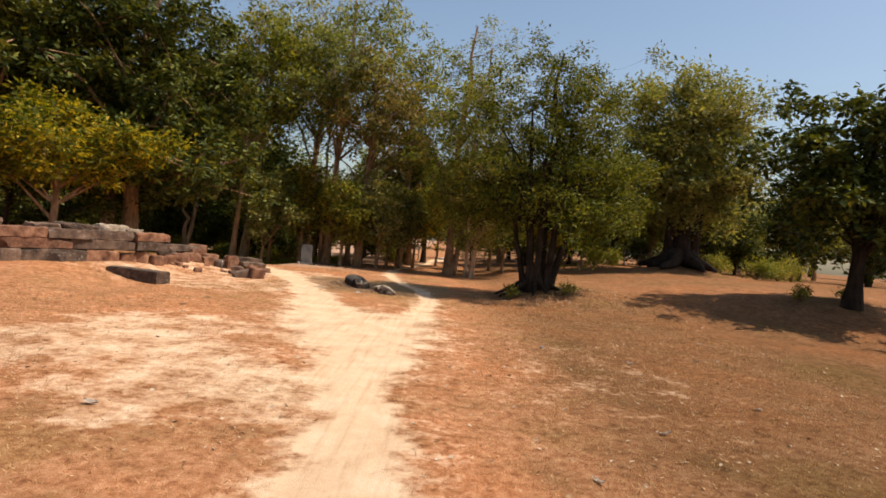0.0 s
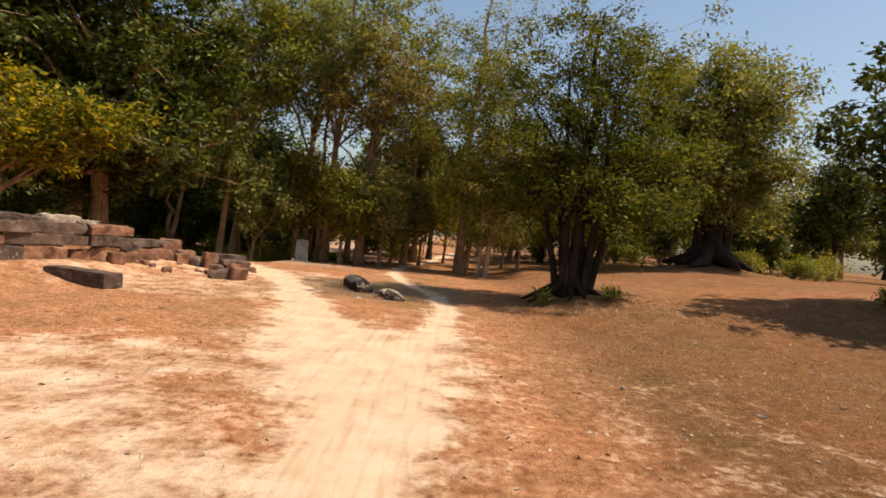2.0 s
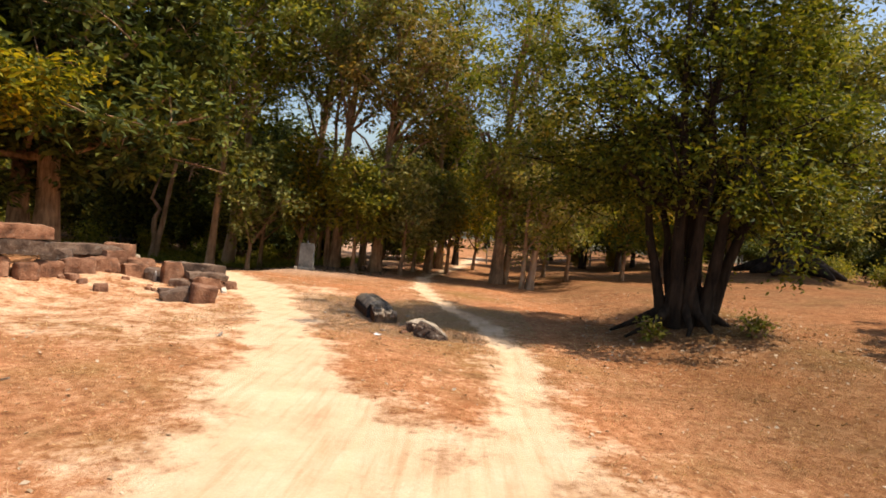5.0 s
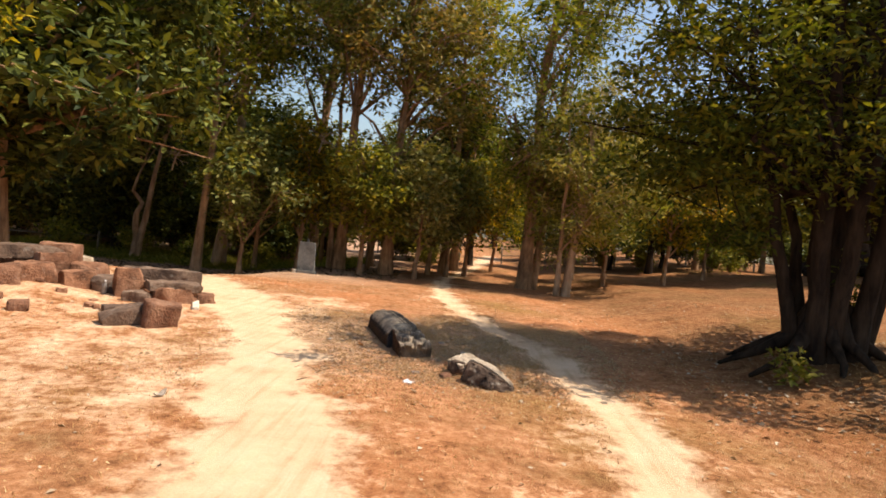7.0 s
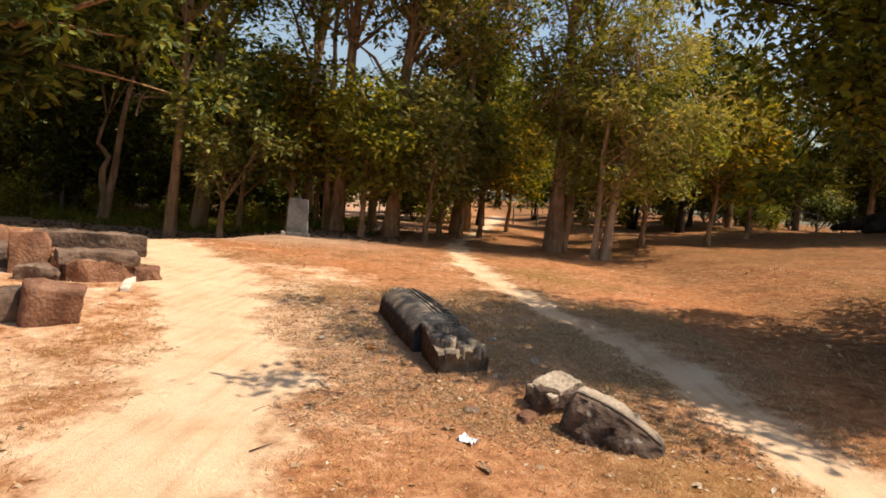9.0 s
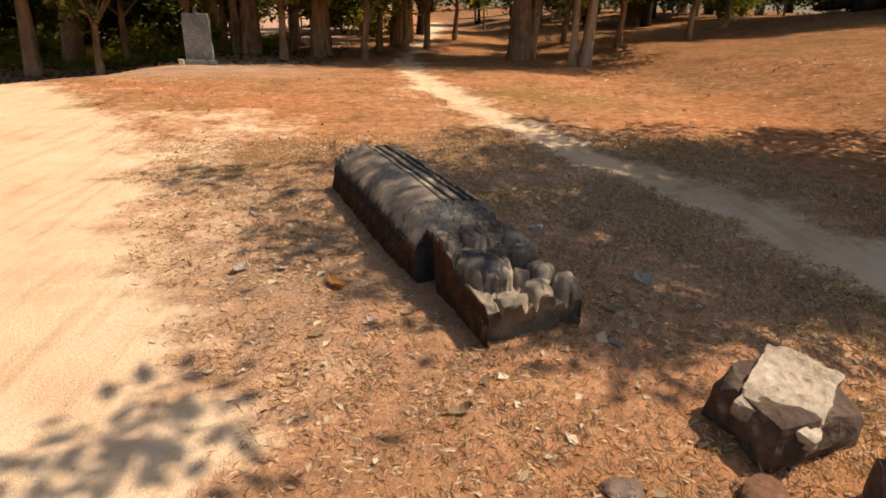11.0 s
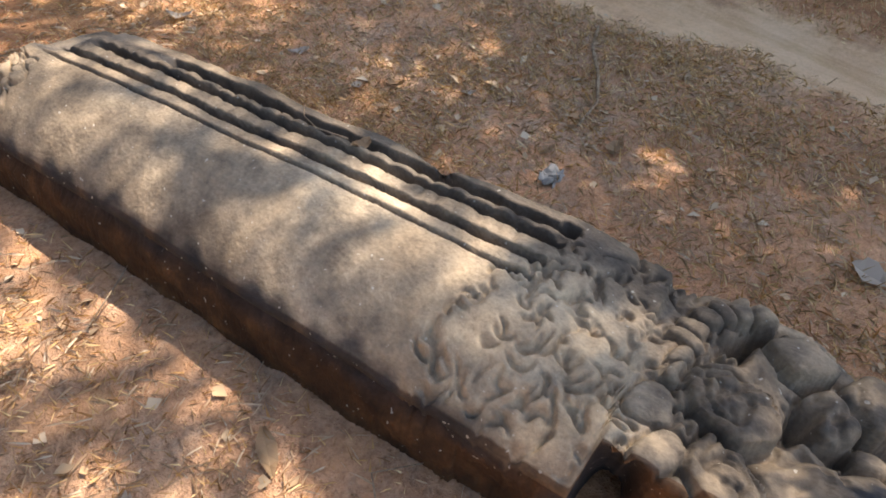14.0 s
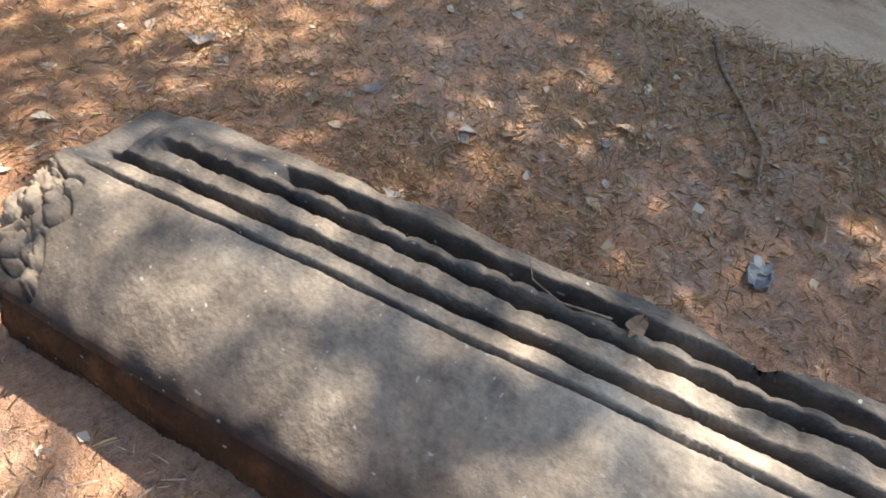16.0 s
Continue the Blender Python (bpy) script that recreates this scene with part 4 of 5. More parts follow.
# ---- the carved slab ----
def carved_slab():
    """A door pillar lying on its side: a smooth swelling shaft with beaded grooves along one edge and a scrolled head."""
    slab = empty("carved_slab", SLAB)
    tagged(slab, "fallen carved sandstone pillar with grooves and a scrolled end", "carved stone")
    nu, nv = 620, 170
    u = np.linspace(-0.015, 2.15, nu)
    s1 = np.linspace(0, 1, nv)
    A, s = np.meshgrid(u, s1, indexing="ij")
    rng = np.random.RandomState(3)
    head = 1 - sm(A, 0.572, 0.584)
    # outline: the head's sawn side stands back from the shaft's; the far edge is chipped
    left = -0.034 + 0.022 * (A - 0.6) + head * 0.050
    chips = 0.004 * np.sin(A * 5.1 + 0.6) + 0.003 * np.sin(A * 17) + 0.002 * np.sin(A * 43) - 0.022 * np.exp(-((A - 1.05) / 0.05) ** 2) - 0.014 * np.exp(-((A - 1.62) / 0.04) ** 2)
    right = 0.375 + chips + 0.018 * sm(A, 1.2, 2.1) - 0.022 * np.exp(-((A - 0.58) / 0.08) ** 2) + 0.018 * np.exp(-((A - 0.36) / 0.05) ** 2) - 0.030 * np.exp(-((A - 0.21) / 0.05) ** 2) + 0.020 * (1 - sm(A, 0.0, 0.10))
    B = left + (right - left) * s
    # swelling shaft, rolled over towards the sawn side
    roll = np.sin(np.clip((B - left) / 0.215, 0, 1) * math.pi / 2) ** 0.62
    shaft_z = 0.150 + 0.142 * roll - 0.014 * sm(s, 0.78, 1.0) - 0.012 * sm(A, 1.6, 2.19)
    head_z = 0.160 + 0.078 * sm(A, 0.0, 0.52) + 0.012 * np.sin(s * math.pi)
    Z = shaft_z * sm(A, 0.60, 0.78) + head_z * (1 - sm(A, 0.60, 0.78)) * head + (1 - head) * (1 - sm(A, 0.60, 0.78)) * np.minimum(shaft_z, 0.215 + 0.05 * roll)
    shaft = sm(A, 0.74, 0.80) * (1 - sm(A, 2.05, 2.12))
    # grooves with beads between them; the outer channel is wide and broken off before the end
    for v0, w, d, a1 in ((0.190, 0.0050, 0.014, 2.04), (0.230, 0.0090, 0.055, 2.02), (0.284, 0.0105, 0.060, 1.95), (0.331, 0.0165, 0.095, 1.74)):
        end = 0.745 + (0.325 - v0) * 0.12
        vc = v0 + 0.010 * sm(A, 1.0, 2.1)
        cut = sm(A, end, end + 0.015) * (1 - sm(A, a1, a1 + 0.06))
        wv = w * (1 + 0.12 * np.sin(A * 71 + v0 * 90) + 0.10 * np.sin(A * 23 + v0 * 50))
        Z = Z - d * cut * np.exp(-((B - vc) / wv) ** 6)
    for v0, amp, step in ((0.260, 0.005, 0.043), (0.308, 0.007, 0.047)):
        bead = np.abs(np.sin((A + 0.012 * np.sin(A * 13) + 0.006 * np.sin(A * 37)) / step * math.pi)) ** 0.7
        Z = Z + shaft * amp * (bead - 0.6) * np.exp(-((B - v0 - 0.010 * sm(A, 1.0, 2.1)) / 0.017) ** 4)
    A2 = A + 0.006 * np.sin(B * 37 + 2.0 * np.sin(A * 23)) + 0.004 * np.sin(B * 83 + A * 40)
    B2 = B + 0.006 * np.sin(A * 35 + 1.5 * np.sin(B * 23)) + 0.004 * np.sin(A * 77 - B * 50)

    def away(uc, vc, ru, rv, turn=0.0):
        c, n = math.cos(turn), math.sin(turn)
        du, dv = A2 - uc, B2 - vc
        return np.hypot((du * c + dv * n) / ru, (-du * n + dv * c) / rv)

    def boss(Z, uc, vc, ru, rv, top, high, moat=0.02, turn=0.0):
        """A rounded lump with a cut line round it."""
        d = away(uc, vc, ru, rv, turn)
        Z = Z - moat * np.exp(-((d - 1.08) / 0.10) ** 2)
        return np.where(d < 1, np.maximum(Z, top - 0.62 * high * (1 - np.sqrt(np.clip(1 - d ** 3, 0, 1)))), Z)

    def coil(Z, uc, vc, r, depth, turns=2.0, start=0.0):
        """A spiral groove cut into a disc."""
        d = away(uc, vc, r, r)
        ang = np.arctan2(B2 - vc, A2 - uc) + start
        line = np.clip(np.cos(d * turns * 2 * math.pi - ang) - 0.55, 0, 1) / 0.45
        return Z - depth * line * (d < 0.95) * sm(d, 0.05, 0.2)

    # leaf carving between shaft and head: short curved chisel cuts
    fine = np.zeros_like(Z)
    for i in range(230):
        uc, vc, rr, a0 = rng.uniform(0.46, 0.87), rng.uniform(-0.04, 0.37), rng.uniform(0.010, 0.024), rng.uniform(0, 6.28)
        if uc > 0.89 - 0.40 * max(0.0, vc) or (uc < 0.50 and vc < 0.10):
            continue
        d, ang = np.hypot(A2 - uc, B2 - vc), np.arctan2(B2 - vc, A2 - uc)
        arc = np.clip(np.cos(ang - a0) * 1.6 - 0.45, 0, 1)
        fine = fine - rng.uniform(0.010, 0.020) * arc * np.exp(-((d - rr) / 0.0040) ** 2) + 0.0025 * np.exp(-(d / (rr * 0.8)) ** 2)
    Z = Z + np.maximum(fine, -0.020)
    # a row of petals round the great scroll
    for k in range(9):
        a = -0.9 + k * 0.30
        Z = boss(Z, 0.425 + 0.105 * math.cos(a), 0.235 + 0.115 * math.sin(a), 0.024, 0.017, 0.262, 0.020, 0.012, a)
    # the broken valley of the near end, with the lumps that stand up from it
    valley = np.exp(-(((A - 0.16) / 0.20) ** 4 + ((B - 0.265) / 0.10) ** 4))
    Z = Z - 0.038 * valley
    Z = boss(Z, 0.425, 0.065, 0.055, 0.050, 0.256, 0.018, 0.018)
    Z = coil(Z, 0.425, 0.065, 0.050, 0.007, 1.6, 0.6)
    Z = boss(Z, 0.440, 0.165, 0.060, 0.056, 0.268, 0.022, 0.020)
    Z = coil(Z, 0.440, 0.165, 0.056, 0.010, 1.8, 2.0)
    Z = boss(Z, 0.505, 0.045, 0.034, 0.036, 0.248, 0.020, 0.016)
    Z = boss(Z, 0.535, 0.115, 0.030, 0.034, 0.252, 0.020, 0.014)
    Z = boss(Z, 0.372, 0.325, 0.050, 0.040, 0.262, 0.030, 0.018, 0.5)
    Z = boss(Z, 0.310, 0.245, 0.036, 0.040, 0.246, 0.045, 0.02)
    Z = boss(Z, 0.262, 0.300, 0.048, 0.044, 0.256, 0.050, 0.0175, 0.4)
    Z = boss(Z, 0.255, 0.215, 0.024, 0.030, 0.215, 0.03, 0.02)
    Z = boss(Z, 0.155, 0.315, 0.062, 0.048, 0.226, 0.050, 0.015, 0.3)
    Z = boss(Z, 0.165, 0.225, 0.040, 0.034, 0.200, 0.030, 0.020)
    Z = boss(Z, 0.040, 0.355, 0.058, 0.046, 0.212, 0.060, 0.015)
    Z = boss(Z, 0.030, 0.235, 0.052, 0.052, 0.205, 0.050, 0.0175)
    Z = boss(Z, 0.095, 0.290, 0.034, 0.030, 0.175, 0.030, 0.015)
    Z = boss(Z, 0.022, 0.115, 0.050, 0.052, 0.182, 0.016, 0.022)
    # the broad leaf of the near side
    Z = boss(Z, 0.225, 0.105, 0.150, 0.088, 0.240, 0.050, 0.016, -0.10)
    # chisel cuts and scars over the lumps
    scars = np.zeros_like(Z)
    for i in range(150):
        uc, vc, rr, a0 = rng.uniform(0.0, 0.50), rng.uniform(0.02, 0.37), rng.uniform(0.012, 0.034), rng.uniform(0, 6.28)
        d, ang = np.hypot(A2 - uc, B2 - vc), np.arctan2(B2 - vc, A2 - uc)
        scars = scars - rng.uniform(0.004, 0.011) * np.clip(np.cos(ang - a0) * 1.6 - 0.5, 0, 1) * np.exp(-((d - rr) / 0.0045) ** 2)
    Z = Z + np.maximum(scars, -0.014) * (1 - 0.7 * np.exp(-away(0.215, 0.10, 0.13, 0.07) ** 4))
    # the undercut slot behind the ear
    slot = away(0.432, 0.312, 0.066, 0.013, -0.85)
    Z = Z - 0.085 * np.exp(-slot ** 4) * (B > 0.2)
    Z = Z - 0.05 * np.exp(-away(0.348, 0.205, 0.016, 0.040, 0.4) ** 4)
    # scrolled foot at the far end
    for i in range(26):
        uc, vc = rng.uniform(2.03, 2.13), rng.uniform(-0.01, 0.17)
        Z = boss(Z, uc, vc, rng.uniform(0.012, 0.028), rng.uniform(0.010, 0.022), 0.165 + 0.10 * min(1, (vc + 0.03) / 0.14), 0.02, 0.016, rng.uniform(0, 3))
    Z = Z - 0.06 * sm(A, 2.11, 2.15) - 0.016 * sm(A, 2.02, 2.06) * sm(s, 0.50, 0.62) - 0.020 * (1 - sm(A, -0.015, 0.012))
    worn = np.zeros_like(Z)
    for k in range(5):
        f = 5.0 * 1.9 ** k
        worn += 0.0040 / 1.6 ** k * np.sin(A * f * 1.3 + rng.uniform(0, 6) + 1.7 * np.sin(B * f)) * np.cos(B * f * 1.6 + rng.uniform(0, 6) + np.sin(A * f * 0.8))
    Z = Z + worn + rng.normal(0, 0.0005, Z.shape)
    P = np.stack([A, B, Z], -1)
    rings = [P.reshape(-1, 3)]
    idx = np.arange(nu * nv).reshape(nu, nv)
    F = [np.stack([idx[:-1, :-1], idx[1:, :-1], idx[1:, 1:], idx[:-1, 1:]], -1).reshape(-1, 4)]
    raw_shaded = [np.where(s < 0.012, 0.8, 0.0).ravel()]
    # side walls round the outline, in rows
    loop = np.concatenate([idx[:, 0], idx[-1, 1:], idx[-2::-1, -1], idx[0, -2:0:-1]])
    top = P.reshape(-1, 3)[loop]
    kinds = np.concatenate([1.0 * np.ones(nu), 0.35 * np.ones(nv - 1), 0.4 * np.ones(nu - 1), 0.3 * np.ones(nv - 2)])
    near = kinds == 1
    broken = np.exp(-((top[:, 0] - 0.540) / 0.034) ** 4) * near
    on_shaft = sm(top[:, 0], 0.68, 0.84) * near
    end_face = (kinds > 0.29) & (kinds < 0.31)
    base, prev, n = nu * nv, loop, len(loop)
    for j, t in enumerate((0.06, 0.14, 0.26, 0.40, 0.55, 0.70, 0.86, 1.0)):
        q = top.copy()
        q[:, 2] = top[:, 2] * (1 - t) - 0.04 * t
        un = 0.010 * np.sin(top[:, 0] * 23 + t * 9) + 0.006 * np.sin(top[:, 0] * 61 + t * 17) + 0.003 * rng.normal(0, 1, n)
        q[:, 1] += un * 0.4 * (t < 1) + on_shaft * (0.012 * (t < 0.2) - 0.010 * min(1, max(0, (t - 0.1) * 3.5))) + broken * 0.10 * min(1, t * 1.2)
        q[:, 1] += (near & (on_shaft < 0.5)) * 0.012 * t
        rough = 0.007 * np.sin(q[:, 1] * 38 + q[:, 2] * 46) + 0.006 * np.sin(q[:, 1] * 95 - q[:, 2] * 88 + 1) + 0.003 * rng.normal(0, 1, n)
        q[:, 0] += (~near) * rough + end_face * 0.045 * math.sin(min(1, t * 1.5) * math.pi / 2)
        cur = base + np.arange(n)
        F.append(np.stack([np.roll(prev, -1), np.roll(cur, -1), cur, prev], -1)[:, ::-1])
        rings.append(q)
        raw_shaded.append(kinds)
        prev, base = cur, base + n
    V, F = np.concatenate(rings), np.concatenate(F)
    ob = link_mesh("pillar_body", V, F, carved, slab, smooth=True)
    at = ob.data.attributes.new("raw_shaded", "FLOAT", "POINT")
    at.data.foreach_set("value", np.concatenate(raw_shaded).astype(np.float32))
    # black lichen on leaf, grooves and weathered edge, with shade painted into the creases
    ragged = 0.10 * np.sin(A * 47 + 3 * np.sin(B * 61)) + 0.07 * np.sin(B * 90 + A * 70)
    st = 0.93 * (1 - sm(away(0.215, 0.095, 0.145, 0.080, -0.10) + ragged, 0.80, 1.02))
    st = np.maximum(st, 0.45 * (1 - sm(away(0.10, 0.30, 0.16, 0.10) + ragged, 0.6, 1.1)))
    st = np.maximum(st, 0.70 * sm(s, 0.62, 0.86) * (0.55 + 0.45 * np.sin(A * 7 + 1 + 2 * np.sin(A * 3))) * sm(A, 0.45, 0.6))
    st = np.maximum(st, 0.88 * sm(A + 0.3 * (s - 0.8), 1.86, 2.02) * sm(s, 0.42, 0.56))
    # near roll blackened for stain and for the shade in its crease
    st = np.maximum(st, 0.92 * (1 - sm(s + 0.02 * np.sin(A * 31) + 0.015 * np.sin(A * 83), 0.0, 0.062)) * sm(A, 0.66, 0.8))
    # groove floors: soot, deepened by painted shade
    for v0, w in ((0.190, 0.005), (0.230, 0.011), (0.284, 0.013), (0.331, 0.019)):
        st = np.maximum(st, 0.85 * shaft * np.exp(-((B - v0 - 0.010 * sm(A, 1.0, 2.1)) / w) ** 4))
    blotch = np.sin(A * 61 + 2.2 * np.sin(B * 53)) * np.sin(B * 71 + 1.9 * np.sin(A * 43))
    st = np.maximum(st, 0.5 * sm(blotch, 0.1, 0.8) * (1 - sm(A, 0.40, 0.75)))
    st = np.clip(st * (0.92 + 0.12 * np.sin(A * 40 + 3 * np.sin(B * 30))), 0, 1)
    # below the roll and at the notch, shade is painted onto the walls
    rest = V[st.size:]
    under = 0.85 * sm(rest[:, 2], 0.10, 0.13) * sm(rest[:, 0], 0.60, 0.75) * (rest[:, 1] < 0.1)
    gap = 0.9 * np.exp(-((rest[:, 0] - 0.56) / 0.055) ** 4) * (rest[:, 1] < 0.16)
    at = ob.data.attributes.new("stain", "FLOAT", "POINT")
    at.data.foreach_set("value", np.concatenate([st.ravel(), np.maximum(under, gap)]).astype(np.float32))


SLAB = pose(-2.50, 17.97, 0.0, 0, 0, 108.65) @ Matrix.Diagonal((1, -1, 1, 1))
carved_slab()


# ---- the standing stone ----
def stele():
    root = empty("stele", pose(-6.58, 29.0, ground_at(-6.58, 29.0) - 0.03, 0, 0, 4))
    tagged(root, "grey concrete stele with a small finial on a pale plinth", "stele")
    bm = bmesh.new()
    bmesh.ops.create_cube(bm, size=1.0)
    bmesh.ops.subdivide_edges(bm, edges=bm.edges[:], cuts=5, use_grid_fill=True)
    for v in bm.verts:
        z = v.co.z + 0.5
        w = 0.52 - 0.03 * z
        if z > 0.92:
            w *= 0.93
        v.co = Vector((v.co.x * w, v.co.y * (0.16 - 0.03 * z), 0.06 + z * 0.92 + 0.004 * noise.noise(v.co * 7)))
    part("slab", bm, concrete, root)
    bm = bmesh.new()
    bmesh.ops.create_cone(bm, cap_ends=True, segments=10, radius1=0.06, radius2=0.02, depth=0.12)
    bmesh.ops.translate(bm, verts=bm.verts, vec=(0, 0, 1.03))
    part("finial", bm, concrete, root)
    bm = bmesh.new()
    bmesh.ops.create_cube(bm, size=1.0)
    bmesh.ops.scale(bm, verts=bm.verts, vec=(0.62, 0.30, 0.12))
    bmesh.ops.bevel(bm, geom=bm.edges[:], offset=0.015, segments=2, affect="EDGES")
    bmesh.ops.translate(bm, verts=bm.verts, vec=(0, 0, 0.06))
    part("plinth", bm, concrete, root)
    st = stone_mesh("marker_stone", (0.10, 0.08, 0.13), whitewash, None, 95, 0.4, 0.01, 4)
    st.matrix_world = pose(-6.88, 28.75, ground_at(-6.88, 28.75) - 0.02, 0, 0, 10)
    tagged(st, "small whitewashed stone at the foot of the stele", "stone")


stele()


# ---- fences ----
def fence(points, rails, seed, label, height=1.05, gap=1.7):
    rng = random.Random(seed)
    root = empty("fence", pose(0, 0, 0))
    tagged(root, label, "fence")
    for (ax, ay), (bx, by) in zip(points, points[1:]):
        n = max(2, int(math.hypot(bx - ax, by - ay) / gap))
        tops = []
        for i in range(n + 1):
            t = i / n
            x, y = ax + (bx - ax) * t + rng.uniform(-0.1, 0.1), ay + (by - ay) * t + rng.uniform(-0.1, 0.1)
            g, h = ground_at(x, y), height * rng.uniform(0.85, 1.15)
            lean = (rng.uniform(-0.06, 0.06), rng.uniform(-0.06, 0.06))
            tube_part("post", [tube([(x, y, g - 0.1), (x + lean[0] * 0.5, y + lean[1] * 0.5, g + h * 0.5), (x + lean[0], y + lean[1], g + h)], [0.055, 0.05, 0.042], 6)], wood_grey, root)
            tops.append((x, y, g))
        for r in rails:
            for (x0, y0, g0), (x1, y1, g1) in zip(tops, tops[1:]):
                d = rng.uniform(-0.05, 0.05)
                tube_part("rail", [tube([(x0, y0 - 0.05, g0 + height * r + d), ((x0 + x1) / 2, (y0 + y1) / 2 - 0.05, (g0 + g1) / 2 + height * r), (x1, y1 - 0.05, g1 + height * r - d)], [0.03, 0.033, 0.03], 5)], wood_grey, root)


fence([(-7.5, 50.5), (-2.0, 49.0)], (0.45, 0.85), 6, "weathered wooden rail fence across the far path")
fence([(0.8, 49.5), (9, 47.5), (17, 47)], (0.5, 0.85), 7, "weathered wooden post fence along a dry field", 1.2, 1.3)
fence([(-22, 31), (-15.5, 36)], (0.75,), 8, "leaning wooden fence posts before the trees", 0.9, 1.5)


# ---- shrubs, weeds, grass, litter ----
def shrub(place, seed, r, h, leaf, count, length, label, group="shrubs"):
    rng = np.random.RandomState(seed)
    root = empty("shrub", pose(place[0], place[1], ground_at(*place) - 0.02))
    tagged(root, label, "shrub", group)
    stems, tips = [], []
    for i in range(14):
        a, q = rng.uniform(0, 6.28), rng.rand()
        t = np.array([math.cos(a) * r * q, math.sin(a) * r * q, h * (0.45 + 0.55 * rng.rand())])
        stems.append(tube([(0, 0, 0), tuple(t * 0.5 + rng.normal(0, 0.05, 3)), tuple(t)], [0.02, 0.014, 0.006], 4))
        tips.append(t)
        tips.append(t * 0.7)
    tube_part("stem", stems, bark_brown, root)
    V, F = leaves(rng, np.array(tips), r * 0.42, count, length, 0.0)
    V[:, 2] = np.maximum(V[:, 2], 0.02)
    link_mesh("foliage", V, F, leaf, root)
    return root


for i, (sx, sy, r, h) in enumerate(((10.5, 41, 0.8, 1.3), (12.0, 42, 0.9, 1.0), (17.5, 38.0, 1.0, 1.2), (19.5, 37.0, 1.0, 1.1), (21.5, 38.0, 1.1, 1.2), (8.0, 43.5, 0.7, 1.2), (23.5, 40, 1.3, 1.6), (6.2, 45, 0.6, 1.1))):
    shrub((sx, sy), 500 + i, r, h, weed_mat, 1800, 0.14, "low green shrub at the edge of the dry field")
for i, (sx, sy, r, h) in enumerate(((-17.0, 33.0, 0.9, 1.2), (-15.4, 35.2, 0.8, 1.0), (-12.7, 34.9, 0.7, 0.7), (-10.1, 35.6, 0.8, 0.7), (-8.3, 36.2, 0.7, 0.6), (-18.8, 31.4, 1.0, 1.5), (-13.8, 38.5, 1.1, 1.4), (-3.4, 41.0, 0.8, 0.9), (-2.5, 40.0, 0.45, 0.7))):
    shrub((sx, sy), 520 + i, r, h, weed_mat if i % 2 else leaf_olive, 1600, 0.13, "bushy undergrowth at the edge of the trees", "undergrowth")
for i, (sx, sy) in enumerate(((11.2, 18.6), (11.9, 19.4), (12.9, 19.0), (2.2, 18.1), (3.9, 18.0))):
    shrub((sx, sy), 540 + i, 0.28, 0.38, weed_mat, 220, 0.10, "small leafy sprout at the foot of a tree", "sprouts")
# undergrowth of the dark wood, many bushes of one shape
rng_u = np.random.RandomState(9)
base_bush = shrub((-20.0, 48.0), 560, 1.3, 2.6, leaf_deep, 2600, 0.24, "dark bush filling the wood", "wood bushes")
for i in range(84):
    ux, uy = (rng_u.uniform(-38, -3), rng_u.uniform(42, 60)) if i < 46 else (rng_u.uniform(-34, -8.5), rng_u.uniform(38.5, 45))
    copy_thing(base_bush, pose(ux, uy, ground_at(ux, uy) - 0.02, 0, 0, rng_u.uniform(0, 360)))
for i in range(16):
    ux, uy = 5.5 + 1.7 * i + rng_u.uniform(-0.6, 0.6), rng_u.uniform(49, 57)
    copy_thing(base_bush, pose(ux, uy, ground_at(ux, uy) - 0.02, 0, 0, rng_u.uniform(0, 360)))


def blades(name, x, y, rng, length, width, mat, label, lean_lo=0.2, lean_hi=1.5):
    n = len(x)
    z = gz(x, y)
    a = rng.uniform(0, 2 * math.pi, n)
    lean = rng.uniform(lean_lo, lean_hi, n)
    L = length * (0.5 + rng.rand(n))
    b = np.stack([x, y, z - 0.004], -1)
    side = np.stack([-np.sin(a), np.cos(a), np.zeros(n)], -1) * width
    out = np.stack([np.cos(a) * np.sin(lean), np.sin(a) * np.sin(lean), np.cos(lean)], -1) * L[:, None]
    bend = out * 0.55 + np.array([0, 0, 0.12]) * L[:, None]
    V = np.stack([b - side, b + side, b + bend, b + out], 1).reshape(-1, 3)
    i = np.arange(n)[:, None] * 4
    F = np.concatenate([i + np.array([[0, 1, 2]]), i + np.array([[2, 1, 3]])], 1).reshape(-1, 3)
    ob = link_mesh(name, V, F, mat)
    tagged(ob, label, "grass", kind="stuff")


def scatter(rng, n, x0, x1, y0, y1, power=1.0):
    x, y = rng.uniform(x0, x1, n), rng.uniform(y0, y1, n)
    patch = 0.5 + 0.5 * np.sin(x * 3.1 + 1.3 * np.sin(y * 2.2)) * np.sin(y * 2.7 + 1.1 * np.sin(x * 1.9))
    d = np.stack([x + 2.5, y - 17.97], -1)
    uu, vv = d @ np.array([-0.32, 0.948]), d @ np.array([0.948, 0.32])
    keep = (bareness(x, y) < 0.44 + 0.2 * rng.rand(n)) & (rng.rand(n) < (1 - bareness(x, y)) ** power * (0.25 + 0.75 * patch)) & ~((uu > 0.0) & (uu < 2.17) & (vv > -0.05) & (vv < 0.35))
    return x[keep], y[keep]


